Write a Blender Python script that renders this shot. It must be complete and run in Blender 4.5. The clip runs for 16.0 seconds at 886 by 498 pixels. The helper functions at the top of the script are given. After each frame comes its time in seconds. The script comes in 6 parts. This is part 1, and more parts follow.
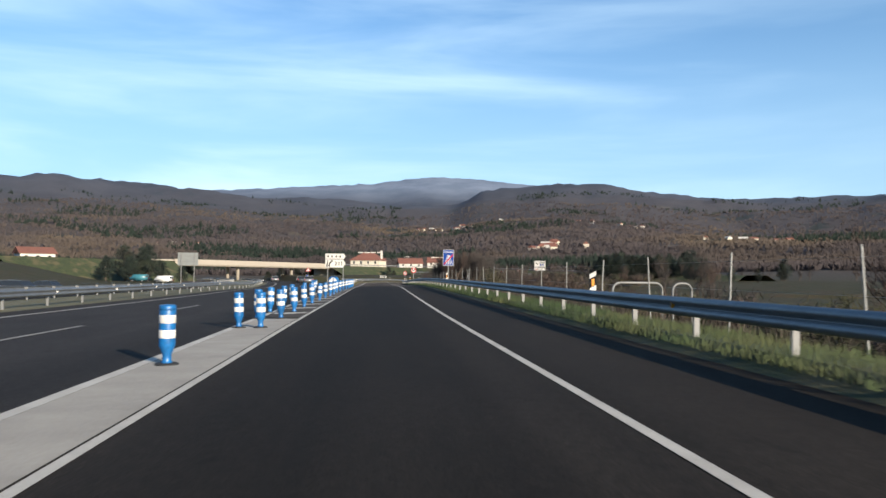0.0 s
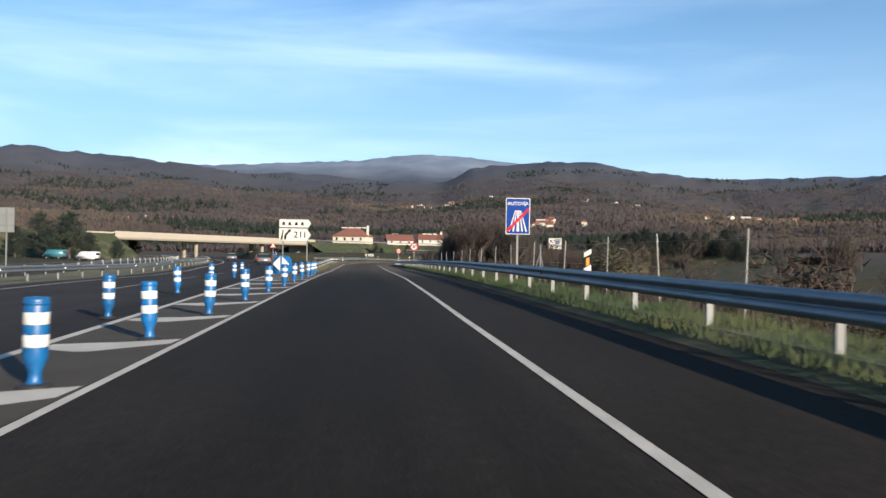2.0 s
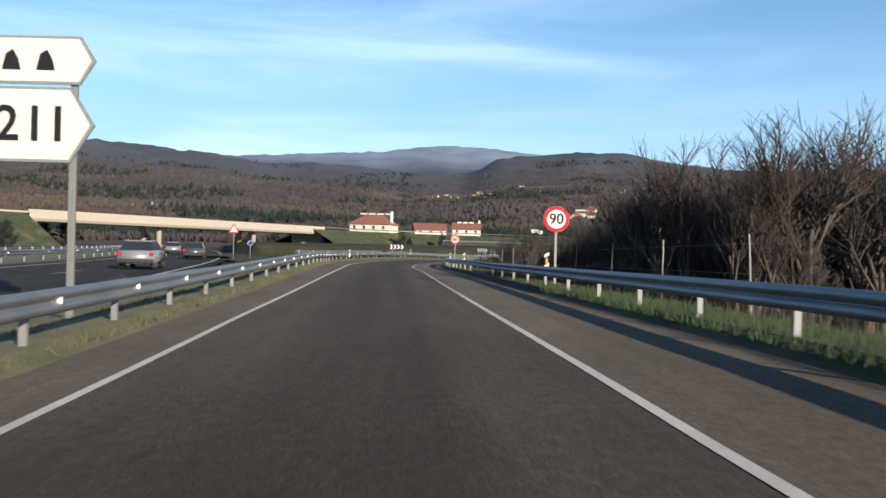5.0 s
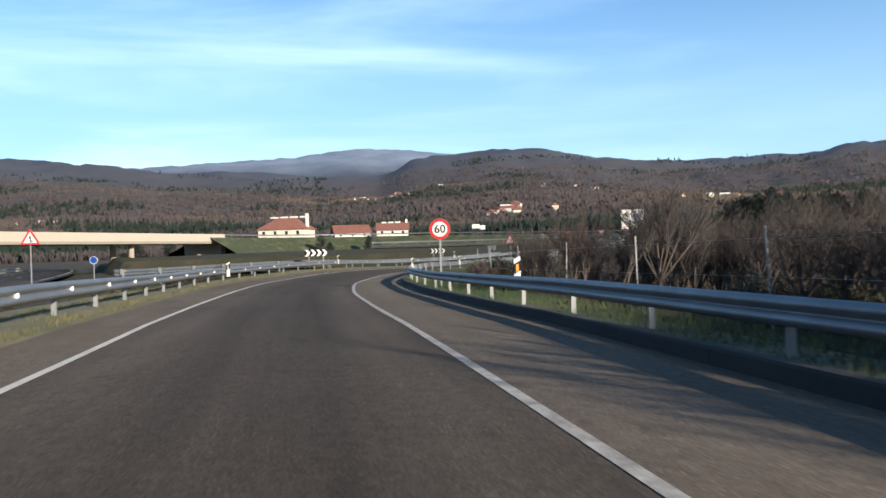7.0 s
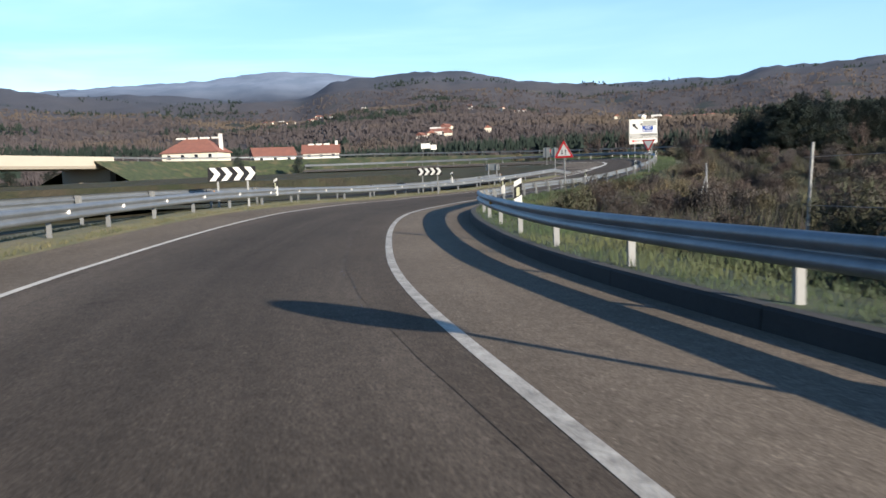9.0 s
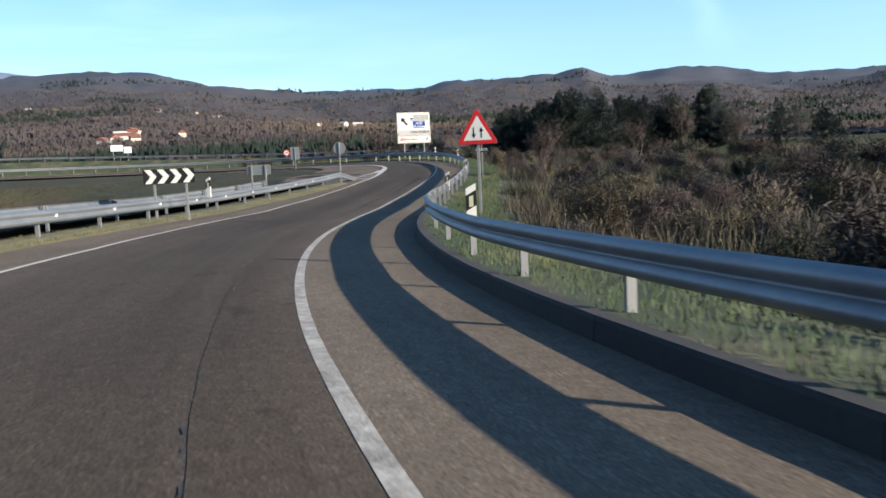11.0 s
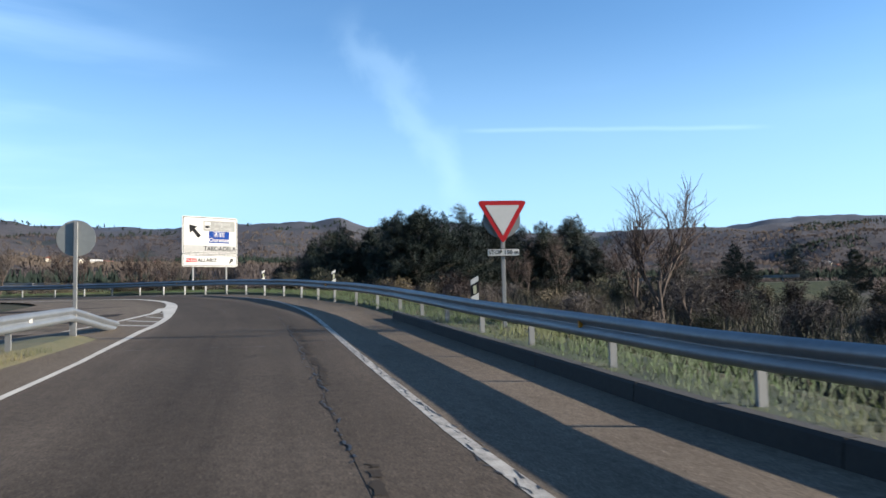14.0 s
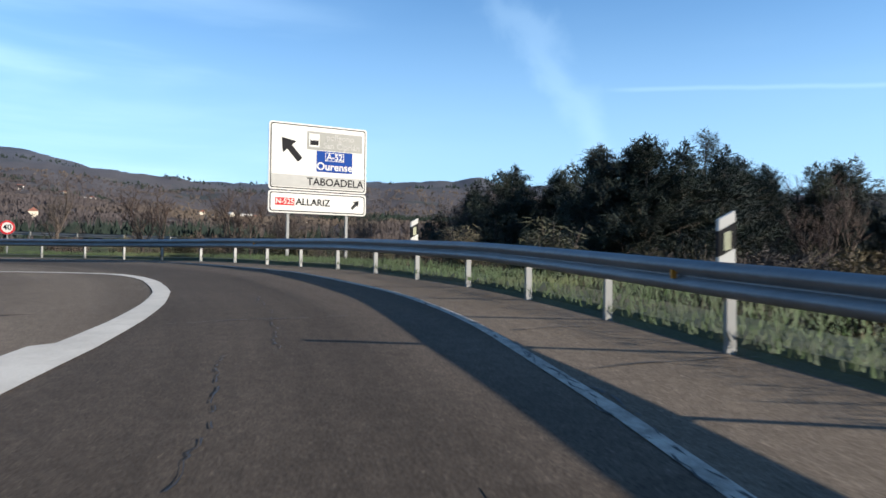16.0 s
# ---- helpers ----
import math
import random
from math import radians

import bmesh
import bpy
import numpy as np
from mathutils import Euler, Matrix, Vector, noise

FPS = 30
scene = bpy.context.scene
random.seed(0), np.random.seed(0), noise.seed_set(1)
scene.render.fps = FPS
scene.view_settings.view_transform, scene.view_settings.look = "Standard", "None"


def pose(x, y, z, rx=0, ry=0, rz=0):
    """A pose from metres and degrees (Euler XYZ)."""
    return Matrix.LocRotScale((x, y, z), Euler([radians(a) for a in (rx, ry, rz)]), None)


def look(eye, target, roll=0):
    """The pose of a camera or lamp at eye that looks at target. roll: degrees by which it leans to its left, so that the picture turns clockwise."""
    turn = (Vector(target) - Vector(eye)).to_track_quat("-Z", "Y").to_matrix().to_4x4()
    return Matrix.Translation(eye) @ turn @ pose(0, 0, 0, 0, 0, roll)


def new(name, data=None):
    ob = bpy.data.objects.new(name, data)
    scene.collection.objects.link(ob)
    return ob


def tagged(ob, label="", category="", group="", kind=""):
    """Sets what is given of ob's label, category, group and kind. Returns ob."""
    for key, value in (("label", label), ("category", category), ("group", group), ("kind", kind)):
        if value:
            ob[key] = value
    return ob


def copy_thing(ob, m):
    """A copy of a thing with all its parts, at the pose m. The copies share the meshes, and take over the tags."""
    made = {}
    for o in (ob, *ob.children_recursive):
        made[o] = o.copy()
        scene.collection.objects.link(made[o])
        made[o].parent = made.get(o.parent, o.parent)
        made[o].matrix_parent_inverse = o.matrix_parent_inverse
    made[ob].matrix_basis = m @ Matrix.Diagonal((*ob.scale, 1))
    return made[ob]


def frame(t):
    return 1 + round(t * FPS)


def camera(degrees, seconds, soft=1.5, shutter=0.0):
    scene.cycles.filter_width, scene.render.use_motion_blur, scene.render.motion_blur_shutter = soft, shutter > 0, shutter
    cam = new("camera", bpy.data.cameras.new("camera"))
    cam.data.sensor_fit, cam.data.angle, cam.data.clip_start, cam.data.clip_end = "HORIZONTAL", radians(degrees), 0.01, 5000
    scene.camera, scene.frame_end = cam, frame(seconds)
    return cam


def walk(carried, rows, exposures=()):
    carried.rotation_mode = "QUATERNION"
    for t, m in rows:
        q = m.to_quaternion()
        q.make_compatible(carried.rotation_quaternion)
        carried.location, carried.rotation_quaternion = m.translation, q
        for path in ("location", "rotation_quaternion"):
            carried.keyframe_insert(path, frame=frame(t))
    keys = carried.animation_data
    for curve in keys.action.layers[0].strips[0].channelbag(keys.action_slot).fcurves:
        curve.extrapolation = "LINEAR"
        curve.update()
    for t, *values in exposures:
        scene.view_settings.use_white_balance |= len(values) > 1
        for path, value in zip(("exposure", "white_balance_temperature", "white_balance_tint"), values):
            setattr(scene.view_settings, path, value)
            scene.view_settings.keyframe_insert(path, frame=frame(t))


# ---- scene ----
cam = camera(59.72, 16.0, soft=1.6, shutter=0.12)

# seconds, x, y, z, yaw, pitch, roll of the drive down the ramp
DRIVE = [
    (0.0, 9.44, -21.30, 1.203, -1.90, 1.92, -0.47),
    (0.5, 9.06, -11.40, 1.205, -2.25, 1.73, -0.25),
    (1.0, 8.62, -1.10, 1.208, -2.63, 1.08, -0.63),
    (1.5, 8.16, 8.95, 1.212, -2.89, -0.28, -1.01),
    (2.0, 7.68, 18.50, 1.211, -2.92, 0.34, -0.99),
    (2.5, 7.15, 28.60, 1.204, -2.41, 0.54, -1.19),
    (3.0, 6.52, 39.40, 1.210, -0.57, 0.75, -1.34),
    (3.2, 6.27, 43.80, 1.202, -0.23, 0.98, -1.49),
    (3.7, 5.72, 53.90, 1.166, -0.55, 0.66, -1.48),
    (4.2, 5.21, 63.60, 1.082, -0.86, 0.34, -1.48),
    (4.7, 4.76, 72.90, 0.976, -1.17, 0.03, -1.48),
    (5.3, 4.30, 82.75, 0.867, -1.55, -0.36, -1.48),
    (5.5, 4.15, 86.09, 0.841, -2.13, 0.13, -1.49),
    (6.0, 3.79, 94.25, 0.802, -3.82, 0.81, -0.71),
    (6.5, 3.45, 102.62, 0.778, -6.17, 0.59, 0.83),
    (7.0, 3.13, 110.72, 0.742, -7.29, -0.08, 1.76),
    (7.5, 2.79, 118.88, 0.705, -7.82, -1.12, 2.27),
    (8.0, 2.45, 126.55, 0.651, -8.85, -2.50, 2.30),
    (8.5, 2.12, 133.65, 0.545, -10.71, -4.10, 2.32),
    (9.0, 2.08, 140.04, 0.430, -13.13, -5.74, 2.30),
    (9.5, 2.23, 146.04, 0.349, -16.72, -6.58, 2.20),
    (10.0, 2.92, 152.06, 0.329, -21.79, -6.23, 2.02),
    (10.2, 3.34, 154.38, 0.339, -23.93, -6.17, 2.33),
    (10.7, 4.54, 160.05, 0.361, -31.83, -6.14, 2.56),
    (11.2, 5.93, 165.49, 0.343, -36.88, -5.92, 2.80),
    (11.8, 7.91, 171.58, 0.266, -40.51, -4.47, 3.08),
    (12.3, 9.91, 176.18, 0.179, -42.53, -1.31, 3.31),
    (12.5, 10.82, 177.89, 0.147, -43.30, 0.13, 2.73),
    (13.0, 13.49, 182.13, 0.079, -46.24, 1.01, 0.47),
    (13.5, 16.34, 186.27, 0.080, -50.25, 3.08, -0.12),
    (14.0, 19.46, 190.36, 0.131, -53.43, 4.22, 1.29),
    (14.5, 23.07, 194.83, 0.255, -54.10, 3.82, 1.35),
    (15.0, 26.67, 198.92, 0.461, -52.97, 3.00, -0.26),
    (15.5, 30.43, 203.40, 0.750, -48.81, 1.76, -1.98),
    (16.0, 34.27, 208.11, 1.084, -43.28, 1.39, -0.65),
]
walk(cam, [(t, pose(x, y, z, 90 + p, r, yw)) for t, x, y, z, yw, p, r in DRIVE],
     exposures=[(0.0, 0.97, 6380, 10), (3.0, 0.97, 6400, 10), (6.0, 1.06, 6350, 10), (9.5, 1.32, 6100, 10), (12.5, 1.36, 6100, 10), (16.0, 1.22, 6050, 10)])

# ---- sky and sun: low winter sun behind the driver's right shoulder ----
SUN_BEARING, SUN_HEIGHT = 147.5, 17.2
world = bpy.data.worlds.new("sky")
scene.world = world
world.use_nodes = True
wn, wl = world.node_tree.nodes, world.node_tree.links
wn.clear()
w_out = wn.new("ShaderNodeOutputWorld")
w_bg = wn.new("ShaderNodeBackground")
w_sky = wn.new("ShaderNodeTexSky")
w_sky.sky_type = "NISHITA"
w_sky.sun_disc = False
w_sky.sun_elevation = radians(SUN_HEIGHT)
w_sky.sun_rotation = radians(SUN_BEARING)
w_sky.air_density, w_sky.dust_density, w_sky.ozone_density = 1.0, 0.4, 2.0
w_bg.inputs["Strength"].default_value = 0.080
w_co = wn.new("ShaderNodeTexCoord")
w_sep = wn.new("ShaderNodeSeparateXYZ")
wl.new(w_co.outputs["Generated"], w_sep.inputs[0])
# thin cirrus, stretched level, thickest low in the north; one drifting trail and a thin contrail in the east
def sky_node(kind, **values):
    n = wn.new(kind)
    for key, val in values.items():
        n.inputs[key.replace("_", " ")].default_value = val
    return n


def sky_math(op, a, b):
    n = wn.new("ShaderNodeMath")
    n.operation, n.use_clamp = op, False
    for k, v in enumerate((a, b)):
        if isinstance(v, (int, float)):
            n.inputs[k].default_value = v
        else:
            wl.new(v, n.inputs[k])
    return n.outputs[0]


def sky_range(v, a, b, lo=0.0, hi=1.0):
    n = wn.new("ShaderNodeMapRange")
    n.interpolation_type = "SMOOTHSTEP"
    for key, val in (("From Min", a), ("From Max", b), ("To Min", lo), ("To Max", hi)):
        n.inputs[key].default_value = val
    wl.new(v, n.inputs["Value"])
    return n.outputs[0]


def sky_noise(scale, stretch, detail=6.0, distortion=0.4):
    mp = wn.new("ShaderNodeMapping")
    mp.inputs["Scale"].default_value = stretch
    wl.new(w_co.outputs["Generated"], mp.inputs[0])
    n = sky_node("ShaderNodeTexNoise", Scale=scale, Detail=detail, Distortion=distortion)
    wl.new(mp.outputs[0], n.inputs["Vector"])
    return n


def sky_dot(vec):
    n = wn.new("ShaderNodeVectorMath")
    n.operation = "DOT_PRODUCT"
    wl.new(w_co.outputs["Generated"], n.inputs[0])
    n.inputs[1].default_value = vec
    return n.outputs["Value"]


def trail(a, b, width, wobble, strength, scale):
    a, b = Vector(a).normalized(), Vector(b).normalized()
    off = sky_math("MULTIPLY", sky_math("SUBTRACT", sky_noise(scale, (1, 1, 1)).outputs[0], 0.5), wobble)
    side = sky_math("ABSOLUTE", sky_math("ADD", sky_dot(a.cross(b).normalized()), off), 0.0)
    near = math.cos(a.angle(b) / 2)
    along = sky_range(sky_dot((a + b).normalized()), near - 0.006, near + 0.004)
    return sky_math("MULTIPLY", sky_math("MULTIPLY", sky_range(side, width, 0.0), along), strength)


w_cloud = sky_range(sky_noise(1.5, (1.2, 1.2, 8.0)).outputs[0], 0.40, 0.80, 0.0, 0.72)
w_cloud = sky_math("MULTIPLY", w_cloud, sky_range(sky_dot((-0.35, 0.93, 0.0)), 0.45, 0.97, 0.06, 1.0))
w_cloud = sky_math("MULTIPLY", w_cloud, sky_range(w_sep.outputs["Z"], 0.62, 0.16, 0.15, 1.0))
w_cloud = sky_math("ADD", w_cloud, trail((0.69, 0.645, 0.336), (0.812, 0.565, 0.15), 0.036, 0.10, 0.12, 13.0))
w_cloud = sky_math("ADD", w_cloud, trail((0.81, 0.54, 0.222), (0.95, 0.24, 0.205), 0.0045, 0.008, 0.12, 5.0))
w_cloud = sky_math("ADD", w_cloud, sky_range(w_sep.outputs["Z"], 0.36, 0.02, 0.0, 0.14))
w_tint = wn.new("ShaderNodeMix")
w_tint.data_type, w_tint.blend_type = "RGBA", "MULTIPLY"
w_tint.inputs["Factor"].default_value = 1.0
wl.new(w_sky.outputs[0], w_tint.inputs["A"])
w_tint.inputs["B"].default_value = (0.71, 0.96, 1.15, 1)
w_mix = wn.new("ShaderNodeMix")
w_mix.data_type = "RGBA"
wl.new(w_cloud, w_mix.inputs["Factor"])
w_haze = wn.new("ShaderNodeMix")
w_haze.data_type = "RGBA"
wl.new(sky_range(w_sep.outputs["Z"], 0.40, 0.04, 0.0, 0.64), w_haze.inputs["Factor"])
wl.new(w_tint.outputs["Result"], w_haze.inputs["A"])
w_haze.inputs["B"].default_value = (2.65, 4.3, 6.1, 1)
wl.new(w_haze.outputs["Result"], w_mix.inputs["A"])
w_mix.inputs["B"].default_value = (5.9, 7.7, 8.9, 1)
wl.new(w_mix.outputs["Result"], w_bg.inputs["Color"])
wl.new(w_bg.outputs[0], w_out.inputs[0])

sun = new("sun", bpy.data.lights.new("sun", "SUN"))
sun.data.energy, sun.data.angle, sun.data.color = 5.0, radians(0.55), (1.0, 0.87, 0.70)
sb = radians(SUN_BEARING)
sun_from = Vector((math.sin(sb), math.cos(sb), math.tan(radians(SUN_HEIGHT))))
sun.matrix_basis = look(sun_from * 200, (0, 0, 0))


# ---- materials ----
def material(name, color, rough=0.7, metal=0.0, dark=None, scale=4.0, fine=60.0, amount=0.5, bump=0.0, bump_scale=40.0,
             light=None, light_at=0.62, stretch=(1, 1, 1), per_object=0.0, per_island=0.0, spec=0.5, coords="Object"):
    """A principled material whose colour wanders between two or three tones at two scales."""
    m = bpy.data.materials.new(name)
    m.use_nodes = True
    n, l = m.node_tree.nodes, m.node_tree.links
    b = n["Principled BSDF"]
    b.inputs["Roughness"].default_value = rough
    b.inputs["Metallic"].default_value = metal
    b.inputs["Specular IOR Level"].default_value = spec
    co = n.new("ShaderNodeTexCoord")
    mp = n.new("ShaderNodeMapping")
    mp.inputs["Scale"].default_value = stretch
    if coords == "World":
        geo = n.new("ShaderNodeNewGeometry")
        l.new(geo.outputs["Position"], mp.inputs[0])
    else:
        l.new(co.outputs[coords], mp.inputs[0])
    dark = dark or [c * 0.6 for c in color]
    n1 = n.new("ShaderNodeTexNoise")
    n1.inputs["Scale"].default_value = scale
    n1.inputs["Detail"].default_value = 6
    n1.inputs["Roughness"].default_value = 0.6
    l.new(mp.outputs[0], n1.inputs["Vector"])
    n2 = n.new("ShaderNodeTexNoise")
    n2.inputs["Scale"].default_value = fine
    n2.inputs["Detail"].default_value = 3
    l.new(mp.outputs[0], n2.inputs["Vector"])
    r1 = n.new("ShaderNodeMapRange")
    r1.inputs["From Min"].default_value, r1.inputs["From Max"].default_value = 0.35, 0.65
    r1.inputs["To Max"].default_value = amount
    l.new(n1.outputs[0], r1.inputs["Value"])
    r2 = n.new("ShaderNodeMapRange")
    r2.inputs["From Min"].default_value, r2.inputs["From Max"].default_value = 0.4, 0.7
    r2.inputs["To Max"].default_value = amount * 0.6
    l.new(n2.outputs[0], r2.inputs["Value"])
    add = n.new("ShaderNodeMath")
    add.use_clamp = True
    l.new(r1.outputs[0], add.inputs[0])
    l.new(r2.outputs[0], add.inputs[1])
    mix = n.new("ShaderNodeMix")
    mix.data_type = "RGBA"
    l.new(add.outputs[0], mix.inputs["Factor"])
    mix.inputs["A"].default_value = (*color, 1)
    mix.inputs["B"].default_value = (*dark, 1)
    out = mix.outputs["Result"]
    if light:
        n3 = n.new("ShaderNodeTexNoise")
        n3.inputs["Scale"].default_value = scale * 0.37
        n3.inputs["Detail"].default_value = 5
        l.new(mp.outputs[0], n3.inputs["Vector"])
        r3 = n.new("ShaderNodeMapRange")
        r3.inputs["From Min"].default_value, r3.inputs["From Max"].default_value = light_at - 0.1, light_at + 0.06
        l.new(n3.outputs[0], r3.inputs["Value"])
        mx = n.new("ShaderNodeMix")
        mx.data_type = "RGBA"
        l.new(r3.outputs[0], mx.inputs["Factor"])
        l.new(out, mx.inputs["A"])
        mx.inputs["B"].default_value = (*light, 1)
        out = mx.outputs["Result"]
    if per_object or per_island:
        if per_object:
            info = n.new("ShaderNodeObjectInfo").outputs["Random"]
        else:
            info = n.new("ShaderNodeNewGeometry").outputs["Random Per Island"]
        k = per_object or per_island
        rr = n.new("ShaderNodeMapRange")
        rr.inputs["To Min"].default_value, rr.inputs["To Max"].default_value = 1 - k, 1 + k
        l.new(info, rr.inputs["Value"])
        hs = n.new("ShaderNodeHueSaturation")
        l.new(rr.outputs[0], hs.inputs["Value"])
        l.new(out, hs.inputs["Color"])
        out = hs.outputs["Color"]
    l.new(out, b.inputs["Base Color"])
    if bump:
        n4 = n.new("ShaderNodeTexNoise")
        n4.inputs["Scale"].default_value = bump_scale
        n4.inputs["Detail"].default_value = 4
        l.new(mp.outputs[0], n4.inputs["Vector"])
        bp = n.new("ShaderNodeBump")
        bp.inputs["Strength"].default_value = bump
        bp.inputs["Distance"].default_value = 0.02
        l.new(n4.outputs[0], bp.inputs["Height"])
        l.new(bp.outputs[0], b.inputs["Normal"])
    return m


M = {}
def asphalt(name, new_color, old_color, change=(56.0, 96.0), streak=0.35):
    """Rolled asphalt in road coordinates (metres across, metres along): long wheel streaks, blotches, oil spots and grit."""
    m = bpy.data.materials.new(name)
    m.use_nodes = True
    n, l = m.node_tree.nodes, m.node_tree.links
    b = n["Principled BSDF"]
    b.inputs["Roughness"].default_value = 0.88
    b.inputs["Specular IOR Level"].default_value = 0.08
    uv = n.new("ShaderNodeTexCoord").outputs["UV"]
    sep = n.new("ShaderNodeSeparateXYZ")
    l.new(uv, sep.inputs[0])

    def tex(scale, stretch, detail, lo, hi, to_lo, to_hi, rough=0.6):
        mp = n.new("ShaderNodeMapping")
        mp.inputs["Scale"].default_value = stretch
        l.new(uv, mp.inputs[0])
        t = n.new("ShaderNodeTexNoise")
        t.inputs["Scale"].default_value, t.inputs["Detail"].default_value, t.inputs["Roughness"].default_value = scale, detail, rough
        l.new(mp.outputs[0], t.inputs["Vector"])
        r = n.new("ShaderNodeMapRange")
        for key, val in (("From Min", lo), ("From Max", hi), ("To Min", to_lo), ("To Max", to_hi)):
            r.inputs[key].default_value = val
        l.new(t.outputs[0], r.inputs["Value"])
        return r.outputs[0]

    def times(a, c):
        q = n.new("ShaderNodeMath")
        q.operation = "MULTIPLY"
        l.new(a, q.inputs[0])
        l.new(c, q.inputs[1])
        return q.outputs[0]

    v = tex(1.1, (1.0, 0.025, 1), 4, 0.3, 0.7, 1 - streak, 1 + streak)
    v = times(v, tex(0.45, (1, 0.5, 1), 7, 0.3, 0.7, 0.82, 1.18, 0.7))
    v = times(v, tex(1.6, (1, 0.6, 1), 4, 0.63, 0.72, 1.0, 0.72))
    v = times(v, tex(42, (1, 1, 1), 3, 0.3, 0.7, 0.35, 1.65, 0.75))
    v = times(v, tex(24, (1, 1, 1), 2, 0.60, 0.72, 0.95, 1.6, 0.6))
    v = times(v, tex(9, (1, 0.7, 1), 4, 0.3, 0.7, 0.78, 1.22, 0.7))
    # pale dust towards the lane's edges, outside the wheel tracks
    edge = n.new("ShaderNodeMath")
    edge.operation = "ABSOLUTE"
    l.new(sep.outputs["X"], edge.inputs[0])
    dust = n.new("ShaderNodeMapRange")
    dust.interpolation_type = "SMOOTHSTEP"
    for key, val in (("From Min", 0.6), ("From Max", 2.1), ("To Min", 0.88), ("To Max", 1.22)):
        dust.inputs[key].default_value = val
    l.new(edge.outputs[0], dust.inputs["Value"])
    v = times(v, dust.outputs[0])
    age = n.new("ShaderNodeMapRange")
    age.inputs["From Min"].default_value, age.inputs["From Max"].default_value = change
    l.new(sep.outputs["Y"], age.inputs["Value"])
    mix = n.new("ShaderNodeMix")
    mix.data_type = "RGBA"
    l.new(age.outputs[0], mix.inputs["Factor"])
    mix.inputs["A"].default_value, mix.inputs["B"].default_value = (*new_color, 1), (*old_color, 1)
    hs = n.new("ShaderNodeHueSaturation")
    l.new(v, hs.inputs["Value"])
    l.new(mix.outputs["Result"], hs.inputs["Color"])
    l.new(hs.outputs["Color"], b.inputs["Base Color"])
    bp = n.new("ShaderNodeBump")
    bp.inputs["Strength"].default_value, bp.inputs["Distance"].default_value = 0.35, 0.004
    l.new(tex(60, (1, 1, 1), 3, 0.2, 0.8, 0, 1, 0.7), bp.inputs["Height"])
    l.new(bp.outputs[0], b.inputs["Normal"])
    return m


M["asphalt"] = asphalt("asphalt", (0.0185, 0.0152, 0.0122), (0.066, 0.053, 0.041), streak=0.25)
M["asphalt_patch"] = asphalt("patch_asphalt", (0.059, 0.047, 0.036), (0.059, 0.047, 0.036), streak=0.2)
M["asphalt_new"] = asphalt("dark_asphalt", (0.029, 0.026, 0.024), (0.029, 0.026, 0.024), streak=0.15)
M["shoulder"] = asphalt("shoulder_asphalt", (0.0185, 0.0152, 0.012), (0.100, 0.080, 0.060), streak=0.15)
M["asphalt_stain"] = asphalt("oily_asphalt", (0.047, 0.038, 0.030), (0.047, 0.038, 0.030), streak=0.2)
M["gore_dust"] = material("dusty_gore_asphalt", (0.064, 0.053, 0.041), 0.9, dark=(0.042, 0.035, 0.028), scale=0.8, fine=45, amount=0.6, coords="World", spec=0.2)
M["tar"] = material("tar_seam", (0.0154, 0.0147, 0.0147), 0.6, scale=3, amount=0.4, coords="World")
M["paint"] = material("road_paint", (0.5084, 0.4715, 0.4018), 0.7, dark=(0.3116, 0.2829, 0.2337), scale=1.4, fine=35, amount=0.55, bump=0.25, coords="World")
M["paint_worn"] = material("worn_road_paint", (0.41, 0.3813, 0.328), 0.75, dark=(0.1066, 0.0943, 0.0779), scale=5.0, fine=45, amount=0.62, bump=0.3, coords="World")
M["gore_paint"] = material("gore_paint", (0.3608, 0.328, 0.2706), 0.8, dark=(0.2296, 0.205, 0.1681), scale=0.9, fine=30, amount=0.6, bump=0.3, coords="World")
M["grass"] = material("verge_grass", (0.046, 0.058, 0.016), 0.9, dark=(0.0168, 0.0252, 0.0091), scale=1.2, fine=22, amount=0.8, bump=0.9, bump_scale=25, light=(0.0805, 0.0686, 0.0315), light_at=0.6, coords="World")
M["dry"] = material("dry_grass", (0.133, 0.1085, 0.0525), 0.92, dark=(0.063, 0.0665, 0.028), scale=0.9, fine=18, amount=0.8, bump=0.9, bump_scale=25, coords="World")
M["blade"] = material("grass_blade", (0.026, 0.048, 0.011), 0.8, dark=(0.012, 0.022, 0.006), scale=0.5, fine=3, amount=0.7, light=(0.058, 0.064, 0.020), light_at=0.62, per_island=0.35, coords="World")
M["dry_blade"] = material("dry_grass_blade", (0.105, 0.088, 0.038), 0.85, dark=(0.045, 0.050, 0.018), scale=0.5, fine=3, amount=0.75, per_island=0.3, coords="World")
M["steel"] = material("galvanised_steel", (0.21, 0.224, 0.2345), 0.52, metal=0.6, dark=(0.14, 0.1505, 0.161), scale=1.1, fine=14, amount=0.6, bump=0.05, coords="World", per_object=0.06)
M["post"] = material("galvanised_post", (0.19, 0.192, 0.188), 0.6, metal=0.3, dark=(0.154, 0.154, 0.147), scale=4, fine=20, amount=0.5, per_object=0.1)
# kerb concrete: random stains, and the shade on its road face darkens the base colour
M["concrete"] = material("stained_shady_concrete", (0.026, 0.0235, 0.021), 0.92, dark=(0.014, 0.013, 0.012), scale=0.9, fine=14, amount=0.7, bump=0.3, coords="World")
M["bridge"] = material("bridge_concrete", (0.33, 0.29, 0.235), 0.9, dark=(0.2952, 0.2624, 0.2132), scale=0.25, fine=3, amount=0.6, bump=0.2, coords="World", stretch=(1, 1, 3))
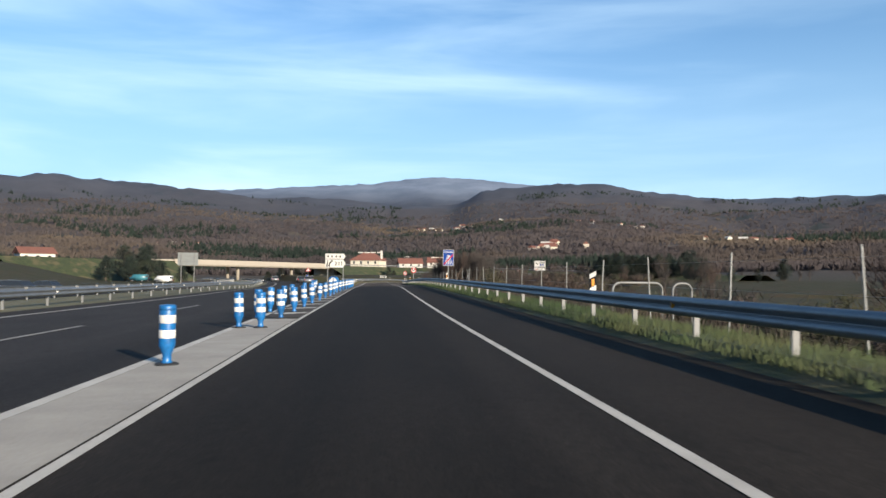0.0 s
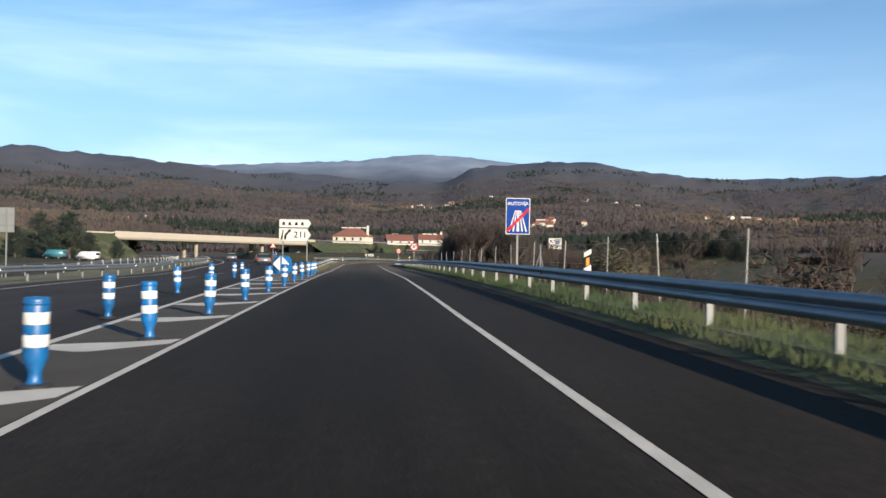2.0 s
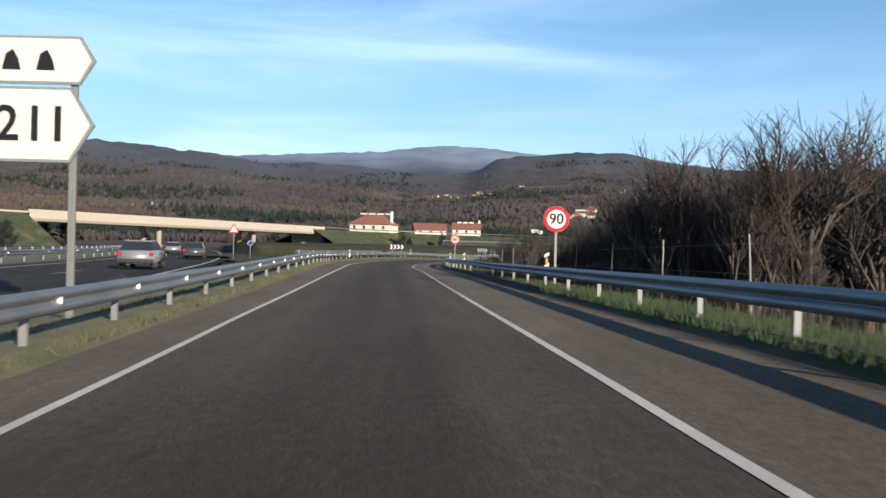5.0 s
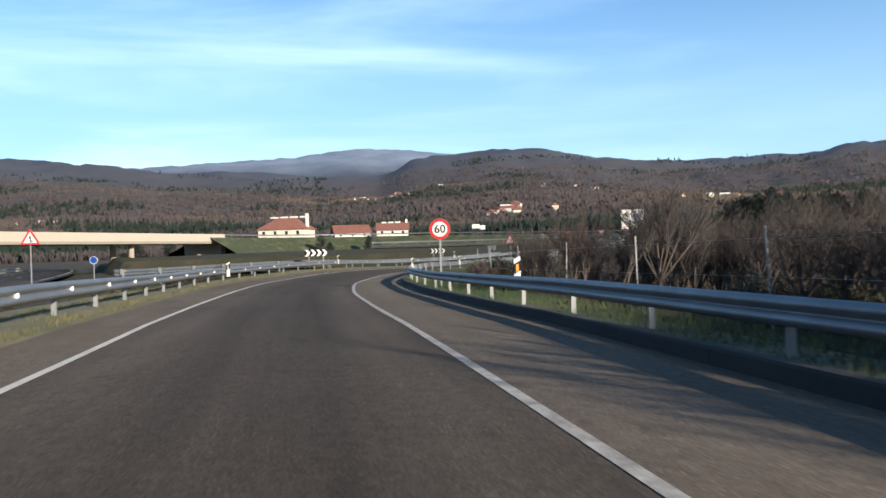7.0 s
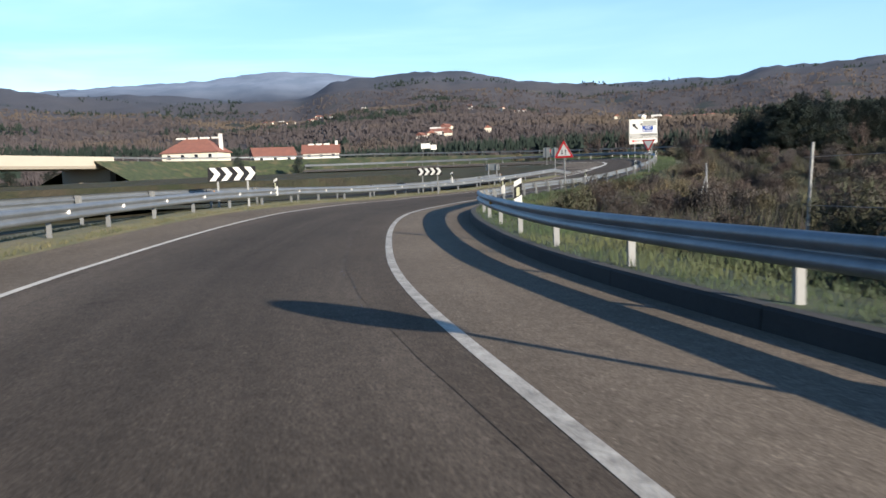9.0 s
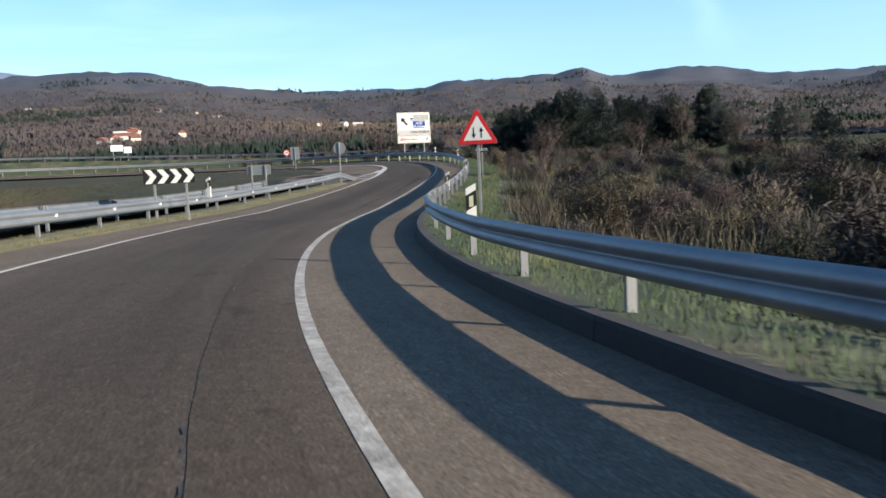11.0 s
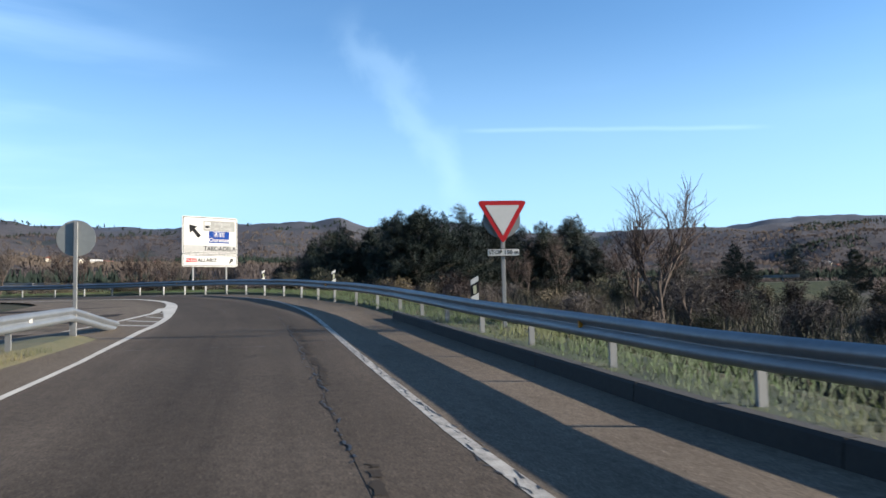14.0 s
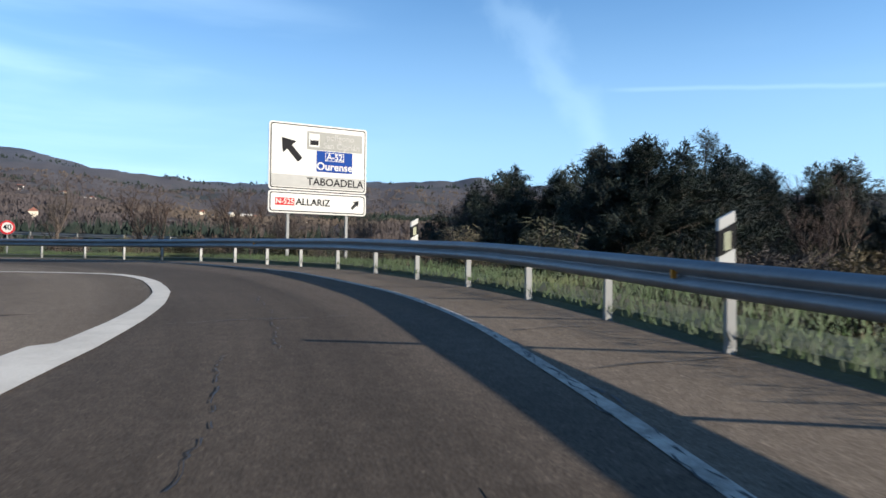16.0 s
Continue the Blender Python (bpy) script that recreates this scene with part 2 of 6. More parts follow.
M["blue"] = material("blue_plastic", (0.006, 0.118, 0.33), 0.42, dark=(0.0082, 0.0615, 0.164), scale=5, fine=26, amount=0.6, per_object=0.18)
M["band"] = material("reflective_white", (0.6068, 0.5904, 0.5576), 0.45, dark=(0.41, 0.3854, 0.3444), scale=6, fine=30, amount=0.5, per_object=0.08)
M["rubber"] = material("black_rubber", (0.014, 0.014, 0.014), 0.75, scale=8, amount=0.4)
M["sign_white"] = material("sign_white", (0.492, 0.4797, 0.4428), 0.6, dark=(0.4264, 0.41, 0.369), scale=2.5, fine=12, amount=0.35)
M["sign_red"] = material("sign_red", (0.3772, 0.0164, 0.02132), 0.65, dark=(0.2952, 0.01476, 0.01804), scale=3, fine=12, amount=0.4, spec=0.12)
M["sign_black"] = material("sign_black", (0.0126, 0.0126, 0.014), 0.8, scale=4, amount=0.4, spec=0.15)
M["sign_blue"] = material("sign_blue", (0.00574, 0.0369, 0.1927), 0.7, dark=(0.00492, 0.03116, 0.164), scale=3, fine=12, amount=0.4, spec=0.12)
M["sign_grey"] = material("sign_grey", (0.175, 0.175, 0.154), 0.5, scale=4, amount=0.3, dark=(0.231, 0.231, 0.21))
M["sign_pale"] = material("sign_pale_grey", (0.252, 0.2485, 0.231), 0.5, scale=4, amount=0.3, dark=(0.371, 0.364, 0.329))
M["sign_back"] = material("sign_back_aluminium", (0.21, 0.2205, 0.21), 0.55, metal=0.3, scale=3, fine=14, amount=0.4, dark=(0.154, 0.161, 0.154))
M["orange"] = material("amber_reflector", (0.5904, 0.246, 0.0246), 0.4, scale=8, amount=0.3)
M["pale_reflector"] = material("pale_reflector", (0.385, 0.378, 0.245), 0.4, scale=8, amount=0.3)
M["pine"] = material("pine_needles", (0.012, 0.0228, 0.0144), 0.85, dark=(0.0054, 0.0108, 0.0084), scale=0.5, fine=2.5, amount=0.8, light=(0.03, 0.0396, 0.0192), light_at=0.64, per_island=0.3, coords="World")
M["bark"] = material("bark", (0.077, 0.056, 0.042), 0.95, dark=(0.0385, 0.0294, 0.0238), scale=3, fine=20, amount=0.8, bump=0.6)
M["twig"] = material("bare_twigs", (0.044, 0.0355, 0.03), 0.95, dark=(0.025, 0.0205, 0.018), scale=0.25, fine=2, amount=0.7, light=(0.0575, 0.043, 0.033), light_at=0.6, per_island=0.3, coords="World")
M["red_twig"] = material("reddish_twigs", (0.0506, 0.0319, 0.02365), 0.95, dark=(0.0286, 0.0198, 0.0165), scale=0.25, fine=2, amount=0.7, per_island=0.3, coords="World")
# bare woods far off: paler and bluer twigs, with haze mixed into the colour
M["hazy_twig"] = material("hazy_bare_woods", (0.062, 0.053, 0.053), 0.95, dark=(0.046, 0.040, 0.041), scale=0.012, fine=0.1, amount=0.8, light=(0.080, 0.064, 0.050), light_at=0.6, per_island=0.14, coords="World", spec=0.05)
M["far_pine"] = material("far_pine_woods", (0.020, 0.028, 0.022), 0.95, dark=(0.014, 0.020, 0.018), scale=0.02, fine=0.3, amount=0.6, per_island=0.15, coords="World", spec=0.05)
M["broom"] = material("broom_shrub", (0.0525, 0.0504, 0.0238), 0.9, dark=(0.0245, 0.028, 0.014), scale=0.3, fine=2, amount=0.8, light=(0.0945, 0.0735, 0.0385), light_at=0.6, per_island=0.35, coords="World")
M["wall"] = material("rendered_wall", (0.5412, 0.492, 0.3936), 0.9, dark=(0.4264, 0.3772, 0.2952), scale=0.5, fine=6, amount=0.5, coords="World")
M["white_wall"] = material("whitewashed_wall", (0.5248, 0.5002, 0.451), 0.9, dark=(0.4264, 0.4018, 0.3608), scale=0.3, fine=5, amount=0.4, coords="World")
M["roof"] = material("clay_tiles", (0.189, 0.0735, 0.049), 0.88, dark=(0.126, 0.0525, 0.0385), scale=0.8, fine=7, amount=0.7, per_object=0.12, coords="World")
M["glass"] = material("dark_window_glass", (0.021, 0.0245, 0.028), 0.12, scale=1, amount=0.2, spec=0.7)
M["car_grey"] = material("grey_car_paint", (0.07, 0.0805, 0.091), 0.3, metal=0.4, scale=2, amount=0.2)
M["car_silver"] = material("silver_car_paint", (0.294, 0.301, 0.308), 0.3, metal=0.5, scale=2, amount=0.2)
M["car_white"] = material("white_van_paint", (0.615, 0.615, 0.5986), 0.35, scale=2, amount=0.2, dark=(0.533, 0.5248, 0.5002))
M["car_teal"] = material("blue_green_paint", (0.042, 0.154, 0.189), 0.35, scale=2, amount=0.2)
M["lamp_red"] = material("red_tail_lamp", (0.315, 0.014, 0.014), 0.25, scale=8, amount=0.2)
M["soil"] = material("bare_soil", (0.119, 0.0875, 0.0595), 0.95, dark=(0.07, 0.056, 0.0385), scale=0.5, fine=9, amount=0.8, bump=0.7, coords="World")


def ground_material():
    """Winter pasture and heath near the road; bare oak woods, pine plantations and pale clearings on the hills; grey
    moorland on the tops; the bluish haze of distance is painted into the far slopes and tops.
    """
    m = bpy.data.materials.new("winter_land")
    m.use_nodes = True
    n, l = m.node_tree.nodes, m.node_tree.links
    b = n["Principled BSDF"]
    b.inputs["Roughness"].default_value = 0.95
    b.inputs["Specular IOR Level"].default_value = 0.15
    geo = n.new("ShaderNodeNewGeometry")

    def noise_node(scale, detail=6, rough=0.6, stretch=(1, 1, 1)):
        mp = n.new("ShaderNodeMapping")
        mp.inputs["Scale"].default_value = stretch
        l.new(geo.outputs["Position"], mp.inputs[0])
        t = n.new("ShaderNodeTexNoise")
        t.inputs["Scale"].default_value, t.inputs["Detail"].default_value, t.inputs["Roughness"].default_value = scale, detail, rough
        l.new(mp.outputs[0], t.inputs["Vector"])
        return t.outputs[0]

    def rng(v, a, c, lo=0.0, hi=1.0):
        r = n.new("ShaderNodeMapRange")
        for key, val in (("From Min", a), ("From Max", c), ("To Min", lo), ("To Max", hi)):
            r.inputs[key].default_value = val
        l.new(v, r.inputs["Value"])
        return r.outputs[0]

    def blend(f, a, c):
        x = n.new("ShaderNodeMix")
        x.data_type = "RGBA"
        l.new(f, x.inputs["Factor"])
        for key, val in (("A", a), ("B", c)):
            if isinstance(val, tuple):
                x.inputs[key].default_value = (*val, 1)
            else:
                l.new(val, x.inputs[key])
        return x.outputs["Result"]

    woods = blend(rng(noise_node(0.03, 9, 0.7), 0.36, 0.64), (0.07888, 0.06596, 0.05984), (0.05644, 0.04896, 0.0476))
    woods = blend(rng(noise_node(0.3, 4), 0.4, 0.6, 0.0, 0.35), woods, (0.0544, 0.04624, 0.04488))
    woods = blend(rng(noise_node(0.010, 7, 0.65), 0.58, 0.63), woods, (0.03264, 0.03808, 0.03128))
    woods = blend(rng(noise_node(0.009, 6, 0.65, (1, 1, 3)), 0.62, 0.70), woods, (0.1122, 0.0918, 0.0612))
    near = blend(rng(noise_node(0.25, 8), 0.38, 0.62), (0.03264, 0.03672, 0.01768), (0.05168, 0.04216, 0.02584))
    sep = n.new("ShaderNodeSeparateXYZ")
    l.new(geo.outputs["Position"], sep.inputs[0])
    dist = n.new("ShaderNodeVectorMath")
    dist.operation = "LENGTH"
    off = n.new("ShaderNodeVectorMath")
    off.operation = "SUBTRACT"
    off.inputs[1].default_value = (0, 150, 0)
    l.new(geo.outputs["Position"], off.inputs[0])
    l.new(off.outputs[0], dist.inputs[0])
    land = blend(rng(dist.outputs["Value"], 150, 330), near, woods)
    # distance haze put into the colour: tops and far slopes turn blue-grey
    hazy_moor = blend(rng(noise_node(0.006, 8), 0.4, 0.62), (0.165, 0.200, 0.260), (0.120, 0.152, 0.205))
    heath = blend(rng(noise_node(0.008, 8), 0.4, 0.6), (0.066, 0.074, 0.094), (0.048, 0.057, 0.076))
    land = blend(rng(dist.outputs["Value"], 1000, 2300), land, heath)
    land = blend(rng(sep.outputs["Z"], 330, 470), land, hazy_moor)
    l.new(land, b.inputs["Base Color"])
    bp = n.new("ShaderNodeBump")
    bp.inputs["Strength"].default_value = 0.5
    bp.inputs["Distance"].default_value = 2.5
    l.new(noise_node(0.06, 8, 0.7), bp.inputs["Height"])
    l.new(bp.outputs[0], b.inputs["Normal"])
    return m


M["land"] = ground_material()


# ---- small building kit ----
def mesh_of(bm, mat, smooth=False):
    me = bpy.data.meshes.new("mesh")
    if smooth:
        for f in bm.faces:
            f.smooth = True
    bm.to_mesh(me)
    bm.free()
    for mm in (mat if isinstance(mat, (list, tuple)) else [mat]):
        me.materials.append(mm)
    return me


def part(name, bm, mat, parent=None, label="", smooth=False):
    me = mesh_of(bm, mat, smooth) if isinstance(bm, bmesh.types.BMesh) else bm
    me.name = name
    ob = new(name, me)
    if parent:
        ob.parent = parent
    if label:
        ob["label"] = label
    return ob


def thing(name, label, category, group="", kind="", at=None):
    ob = new(name)
    ob.empty_display_size = 0.3
    tagged(ob, label, category, group, kind)
    if at is not None:
        ob.matrix_basis = at
    return ob


def box(bm, x0, x1, y0, y1, z0, z1, bevel=0.0, mi=0):
    m = Matrix.LocRotScale(((x0 + x1) / 2, (y0 + y1) / 2, (z0 + z1) / 2), None, (x1 - x0, y1 - y0, z1 - z0))
    r = bmesh.ops.create_cube(bm, size=1, matrix=m)
    es = list({e for v in r["verts"] for e in v.link_edges})
    fs = {f for v in r["verts"] for f in v.link_faces}
    if bevel:
        q = bmesh.ops.bevel(bm, geom=es, offset=bevel, segments=1, affect="EDGES")
        fs |= set(q["faces"])
    for f in fs:
        if f.is_valid:
            f.material_index = mi
    return bm


def boxed(*a, **k):
    return box(bmesh.new(), *a, **k)


def lathe(profile, n=14, bm=None, mat_of=None):
    """A turned solid from (radius, z) pairs."""
    bm = bm or bmesh.new()
    rings = [[bm.verts.new((r * math.cos(2 * math.pi * i / n), r * math.sin(2 * math.pi * i / n), z)) for i in range(n)] for r, z in profile]
    for k in range(len(rings) - 1):
        for i in range(n):
            f = bm.faces.new((rings[k][i], rings[k][(i + 1) % n], rings[k + 1][(i + 1) % n], rings[k + 1][i]))
            f.smooth = True
            if mat_of:
                f.material_index = mat_of(k)
    bm.faces.new(rings[0][::-1])
    bm.faces.new(rings[-1])
    return bm


def tube(bm, a, b, r0, r1, n=5):
    a, b = Vector(a), Vector(b)
    w = b - a
    if w.length < 1e-5:
        return
    q = w.to_track_quat("Z", "Y")
    lo, hi = [], []
    for i in range(n):
        c = Vector((math.cos(2 * math.pi * i / n), math.sin(2 * math.pi * i / n), 0))
        lo.append(bm.verts.new(a + q @ (c * r0)))
        hi.append(bm.verts.new(b + q @ (c * r1)))
    for i in range(n):
        bm.faces.new((lo[i], lo[(i + 1) % n], hi[(i + 1) % n], hi[i])).smooth = True
    bm.faces.new(hi)


def plate(outline, y0, y1, bm=None):
    """A flat plate in the XZ plane from an outline, between depths y0 (front) and y1."""
    bm = bm or bmesh.new()
    a = [bm.verts.new((x, y0, z)) for x, z in outline]
    b = [bm.verts.new((x, y1, z)) for x, z in outline]
    bm.faces.new(a)
    bm.faces.new(b[::-1])
    n = len(a)
    for i in range(n):
        bm.faces.new((a[i], b[i], b[(i + 1) % n], a[(i + 1) % n]))
    bmesh.ops.recalc_face_normals(bm, faces=bm.faces[:])
    return bm


def circle(r, cx=0, cz=0, n=32):
    return [(cx + r * math.cos(2 * math.pi * i / n), cz + r * math.sin(2 * math.pi * i / n)) for i in range(n)]


def rounded(points, r, n=5):
    """An outline with its corners rounded off by r."""
    out = []
    k = len(points)
    for i in range(k):
        p0, p, p1 = Vector(points[i - 1]), Vector(points[i]), Vector(points[(i + 1) % k])
        a, b = (p0 - p).normalized(), (p1 - p).normalized()
        half = a.angle(b) / 2
        t = r / math.tan(half)
        s, e = p + a * t, p + b * t
        for j in range(n + 1):
            u = j / n
            out.append(tuple((s * (1 - u) + p * u) * (1 - u) + (p * (1 - u) + e * u) * u))
    return out


def letters(text, size, align="CENTER"):
    """Upright lettering in the XZ plane, as a thin mesh."""
    cu = bpy.data.curves.new("letters", "FONT")
    cu.body, cu.size, cu.align_x, cu.align_y, cu.extrude, cu.resolution_u = text, size, align, "CENTER", 0.002, 3
    cu.offset = size * 0.016
    ob = new("letters", cu)
    dg = bpy.context.evaluated_depsgraph_get()
    me = bpy.data.meshes.new_from_object(ob.evaluated_get(dg))
    bpy.data.objects.remove(ob)
    bpy.data.curves.remove(cu)
    me.transform(pose(0, 0, 0, 90))
    return me


def writing(name, text, size, x, z, y, mat, parent, align="CENTER", bold=0.0):
    me = letters(text, size, align)
    me.transform(Matrix.Translation((x, y, z)))
    me.materials.clear()
    me.materials.append(mat)
    return part(name, me, mat, parent)


# ---- the ramp's line in plan, its heights and its crossfall ----
RAMP = [(11.52, -87.4), (10.66, -53.6), (9.82, -27.4), (8.32, 0.2), (6.92, 26.4), (5.35, 54.8), (4.27, 75.8), (3.3, 96.8), (2.32, 117.8), (1.55, 131.7),
        (1.27, 142.2), (1.9, 152.7), (4.86, 166.4), (10.48, 179.1), (18.82, 190.4), (27.79, 201.1), (34.05, 208.85), (37.9, 214.9), (40.5, 221.2),
        (42.2, 228.4), (42.3, 236.5), (39.2, 244.8), (32.0, 251), (21.0, 254.5), (8.0, 256)]
HEIGHTS = ([-60, 46, 60, 74, 88, 102, 116, 130, 144, 158, 172, 186, 200, 207, 214, 221, 228, 235, 242, 250, 262, 300],
           [0, 0, -.05, -.18, -.34, -.41, -.45, -.51, -.72, -.83, -.85, -1.04, -1.07, -.91, -.63, -.29, .12, .50, .80, 1.0, 1.15, 1.3])
CROSSFALL = ([-60, 0, 35, 91, 105, 119, 132, 160, 180, 190, 206, 216, 226, 236, 260],
             [-.012, -.012, -.02, -.025, 0, .03, .037, .037, .045, .018, .01, -.005, -.03, -.045, -.045])
HALF_WIDTH = ([-60, 6, 22, 38, 54, 62, 76, 90, 110, 130, 140, 150, 161, 169, 176, 184, 191, 200, 212, 220, 226.5, 229.5, 232.6, 236, 244, 300],
              [1.97, 1.98, 2.05, 2.18, 2.38, 2.44, 2.42, 2.38, 2.26, 2.22, 2.2, 2.18, 2.13, 2.08, 2.08, 2.16, 2.26, 2.19, 2.13, 2.2, 2.33, 2.47, 2.75, 2.9, 3.05, 2.6])
HALF_LEFT = ([-60, 8, 38, 62, 76, 97, 110, 134, 160, 300], [2.1, 2.08, 2.03, 1.98, 2.1, 2.27, 2.24, 2.22, 2.25, 2.22])


def spline(points, step=0.5):
    """Points along a smooth curve through the given ones."""
    p = [np.array(q, float) for q in points]
    p = [2 * p[0] - p[1]] + p + [2 * p[-1] - p[-2]]
    out = []
    for i in range(1, len(p) - 2):
        k = max(2, int(np.linalg.norm(p[i + 1] - p[i]) / step))
        for j in range(k):
            t = j / k
            out.append(0.5 * (2 * p[i] + (p[i + 1] - p[i - 1]) * t + (2 * p[i - 1] - 5 * p[i] + 4 * p[i + 1] - p[i + 2]) * t * t
                              + (3 * p[i] - p[i - 1] - 3 * p[i + 1] + p[i + 2]) * t ** 3))
    out.append(p[-2])
    return np.array(out)


class Line:
    """A curve in plan with distance s along it and d to its right."""

    def __init__(self, points, zero=None):
        self.c = spline([q[:2] for q in points])
        self.s = np.r_[0, np.cumsum(np.hypot(*np.diff(self.c, axis=0).T))]
        if zero is not None:
            self.s -= self.s[np.argmin(((self.c - np.array(zero)) ** 2).sum(1))]
        g = np.gradient(self.c, axis=0)
        self.t = g / np.linalg.norm(g, axis=1)[:, None]

    def plan(self, s, d=0.0):
        x, y, a, b = (np.interp(s, self.s, v) for v in (self.c[:, 0], self.c[:, 1], self.t[:, 0], self.t[:, 1]))
        k = math.hypot(a, b)
        return x + d * b / k, y - d * a / k

    def heading(self, s):
        a, b = np.interp(s, self.s, self.t[:, 0]), np.interp(s, self.s, self.t[:, 1])
        return math.degrees(math.atan2(-a, b))

    def near(self, x, y):
        k = int(np.argmin((self.c[:, 0] - x) ** 2 + (self.c[:, 1] - y) ** 2))
        dx, dy = x - self.c[k, 0], y - self.c[k, 1]
        return self.s[k] + dx * self.t[k, 0] + dy * self.t[k, 1], dx * self.t[k, 1] - dy * self.t[k, 0]


ramp = Line(RAMP, zero=(8.62, -5.25))


def road_z(s, d=0.0):
    return float(np.interp(s, *HEIGHTS) - np.interp(s, *CROSSFALL) * min(max(d, -14), 7))


def at(s, d, h=0.0):
    x, y = ramp.plan(s, d)
    return Vector((x, y, road_z(s, d) + h))


def turned(s, d, h=0.0, turn=0.0):
    p = at(s, d, h)
    return pose(p.x, p.y, p.z, 0, 0, ramp.heading(s) + turn)


def half(s):
    return float(np.interp(s, *HALF_WIDTH))


def left_edge(s):
    """Left edge line: follows the lane, then swings in to the tip of the nose."""
    return float(np.interp(s, [221, 226, 229.7, 232.7, 235.6, 238.2, 241], [-2.2, -1.9, -1.62, -1.23, -0.8, -0.5, -0.45])) if s > 221 else -float(np.interp(s, *HALF_LEFT))


def value(v, s):
    return v(s) if callable(v) else (float(np.interp(s, *v)) if isinstance(v, tuple) else v)


def ribbon(rows, s0, s1, step=2.0, place=at, bm=None):
    """A sheet along a line: rows are (d, h) pairs from left to right, numbers, tables or functions of s."""
    bm = bm or bmesh.new()
    uv = bm.loops.layers.uv.verify()
    k = max(2, int((s1 - s0) / step) + 1)
    last = None
    for s in np.linspace(s0, s1, k):
        ds = [value(d, s) for d, h in rows]
        now = [bm.verts.new(place(s, d, value(h, s))) for d, (_, h) in zip(ds, rows)]
        if last:
            for i in range(len(now) - 1):
                f = bm.faces.new((last[i], last[i + 1], now[i + 1], now[i]))
                for loop, q in zip(f.loops, ((was[i], s_was), (was[i + 1], s_was), (ds[i + 1], s), (ds[i], s))):
                    loop[uv].uv = q
        last, was, s_was = now, ds, s
    return bm


# ---- motorway, entry ramp and upper road: their lines in plan ----
mway = Line([(8.61, -116.0), (7.52, -66.0), (6.24, -22.2), (4.98, 0.8), (3.05, 27.8), (0.5, 56.3), (-1.4, 74), (-5.0, 100), (-12.5, 140), (-22.5, 180),
             (-37, 230), (-57, 290), (-82, 350), (-125, 440)], zero=(5.21, -2.71))
upper = Line([(-92, 163), (-65, 213), (-50.5, 240), (-28, 281), (-17, 297), (0, 306), (22, 304), (46, 290), (70, 268), (92, 240), (112, 205)])
UPPER_Z = ([0, 57, 135, 165, 200, 240, 290, 340], [4.9, 4.7, 4.5, 4.3, 4.0, 2.9, 2.0, 1.8])
entry = Line([ramp.plan(s, d) for s, d in ((236, -4.5), (226, -6.5), (214, -9.0), (200, -10.5), (185, -11.5), (170, -13.5), (158, -18))] + [(-24, 176), (-40, 190)])
RAIL_R = ([-60, 60, 95, 140, 150, 160, 172, 185, 213, 222, 230, 236, 300], [5.0, 5.0, 5.15, 5.15, 4.95, 4.6, 4.5, 4.65, 4.65, 4.5, 4.1, 4.3, 4.3])
RAIL_L = ([70, 95, 135, 150, 170, 200, 212, 223], [-3.4, -3.7, -3.95, -4.3, -4.5, -4.2, -3.75, -3.05])


def smooth(a, b, v):
    t = min(max((v - a) / (b - a), 0), 1)
    return t * t * (3 - 2 * t)


def mway_z(x, y):
    s, d = ramp.near(x, y)
    near_z = float(np.interp(s, *HEIGHTS)) - float(np.interp(s, *CROSSFALL)) * min(max(d, -22), 7)
    far_z = -0.45 - 0.005 * (y - 80)
    return near_z + (max(far_z, -1.9) - near_z) * smooth(62, 105, y)


def m_at(s, d, h=0.0):
    x, y = mway.plan(s, d)
    return Vector((x, y, mway_z(x, y) + h))


def u_at(s, d, h=0.0):
    x, y = upper.plan(s, d)
    return Vector((x, y, float(np.interp(s, *UPPER_Z)) + h))


def e_at(s, d, h=0.0):
    x, y = entry.plan(s, d)
    rs, rd = ramp.near(x, y)
    return Vector((x, y, road_z(rs, max(rd, -9)) - 0.02 * max(0, -9 - rd) + h))


# ---- land: one sheet from the verge to the skyline ----
EYE = Vector((8, 100, 1))
FAR_RIDGE = ([-180, -60, -28, -14.7, -9.6, -3.6, -0.2, 1.5, 3.8, 6.4, 9.4, 14, 30, 60, 90, 180], [3.5, 4.5, 5.4, 6.25, 6.7, 7.12, 7.6, 7.72, 7.62, 7.28, 7.0, 6.3, 5.2, 4.6, 4.0, 3.3])
MID_RIDGE = ([-180, -60, -30, -26.3, -23.2, -17, -12, -8.5, -5, -2.5, 2.6, 3.6, 5.2, 11, 15, 18, 23, 27.5, 31.5, 32.6, 35, 39.5, 42.3, 44.2, 46, 49.7, 53.3, 56.4, 62, 69, 72, 74.5, 78.4, 82, 90, 120, 180],
             [3.0, 5.2, 5.8, 6.15, 6.0, 5.9, 5.65, 5.75, 5.6, 5.45, 5.4, 5.7, 6.25, 6.8, 6.6, 6.3, 5.75, 5.7, 5.6, 5.55, 6.0, 6.02, 5.72, 6.12, 5.65, 5.98, 5.78, 5.14, 5.03, 5.05, 4.92, 5.36, 5.42, 5.1, 4.9, 3.6, 3.0])


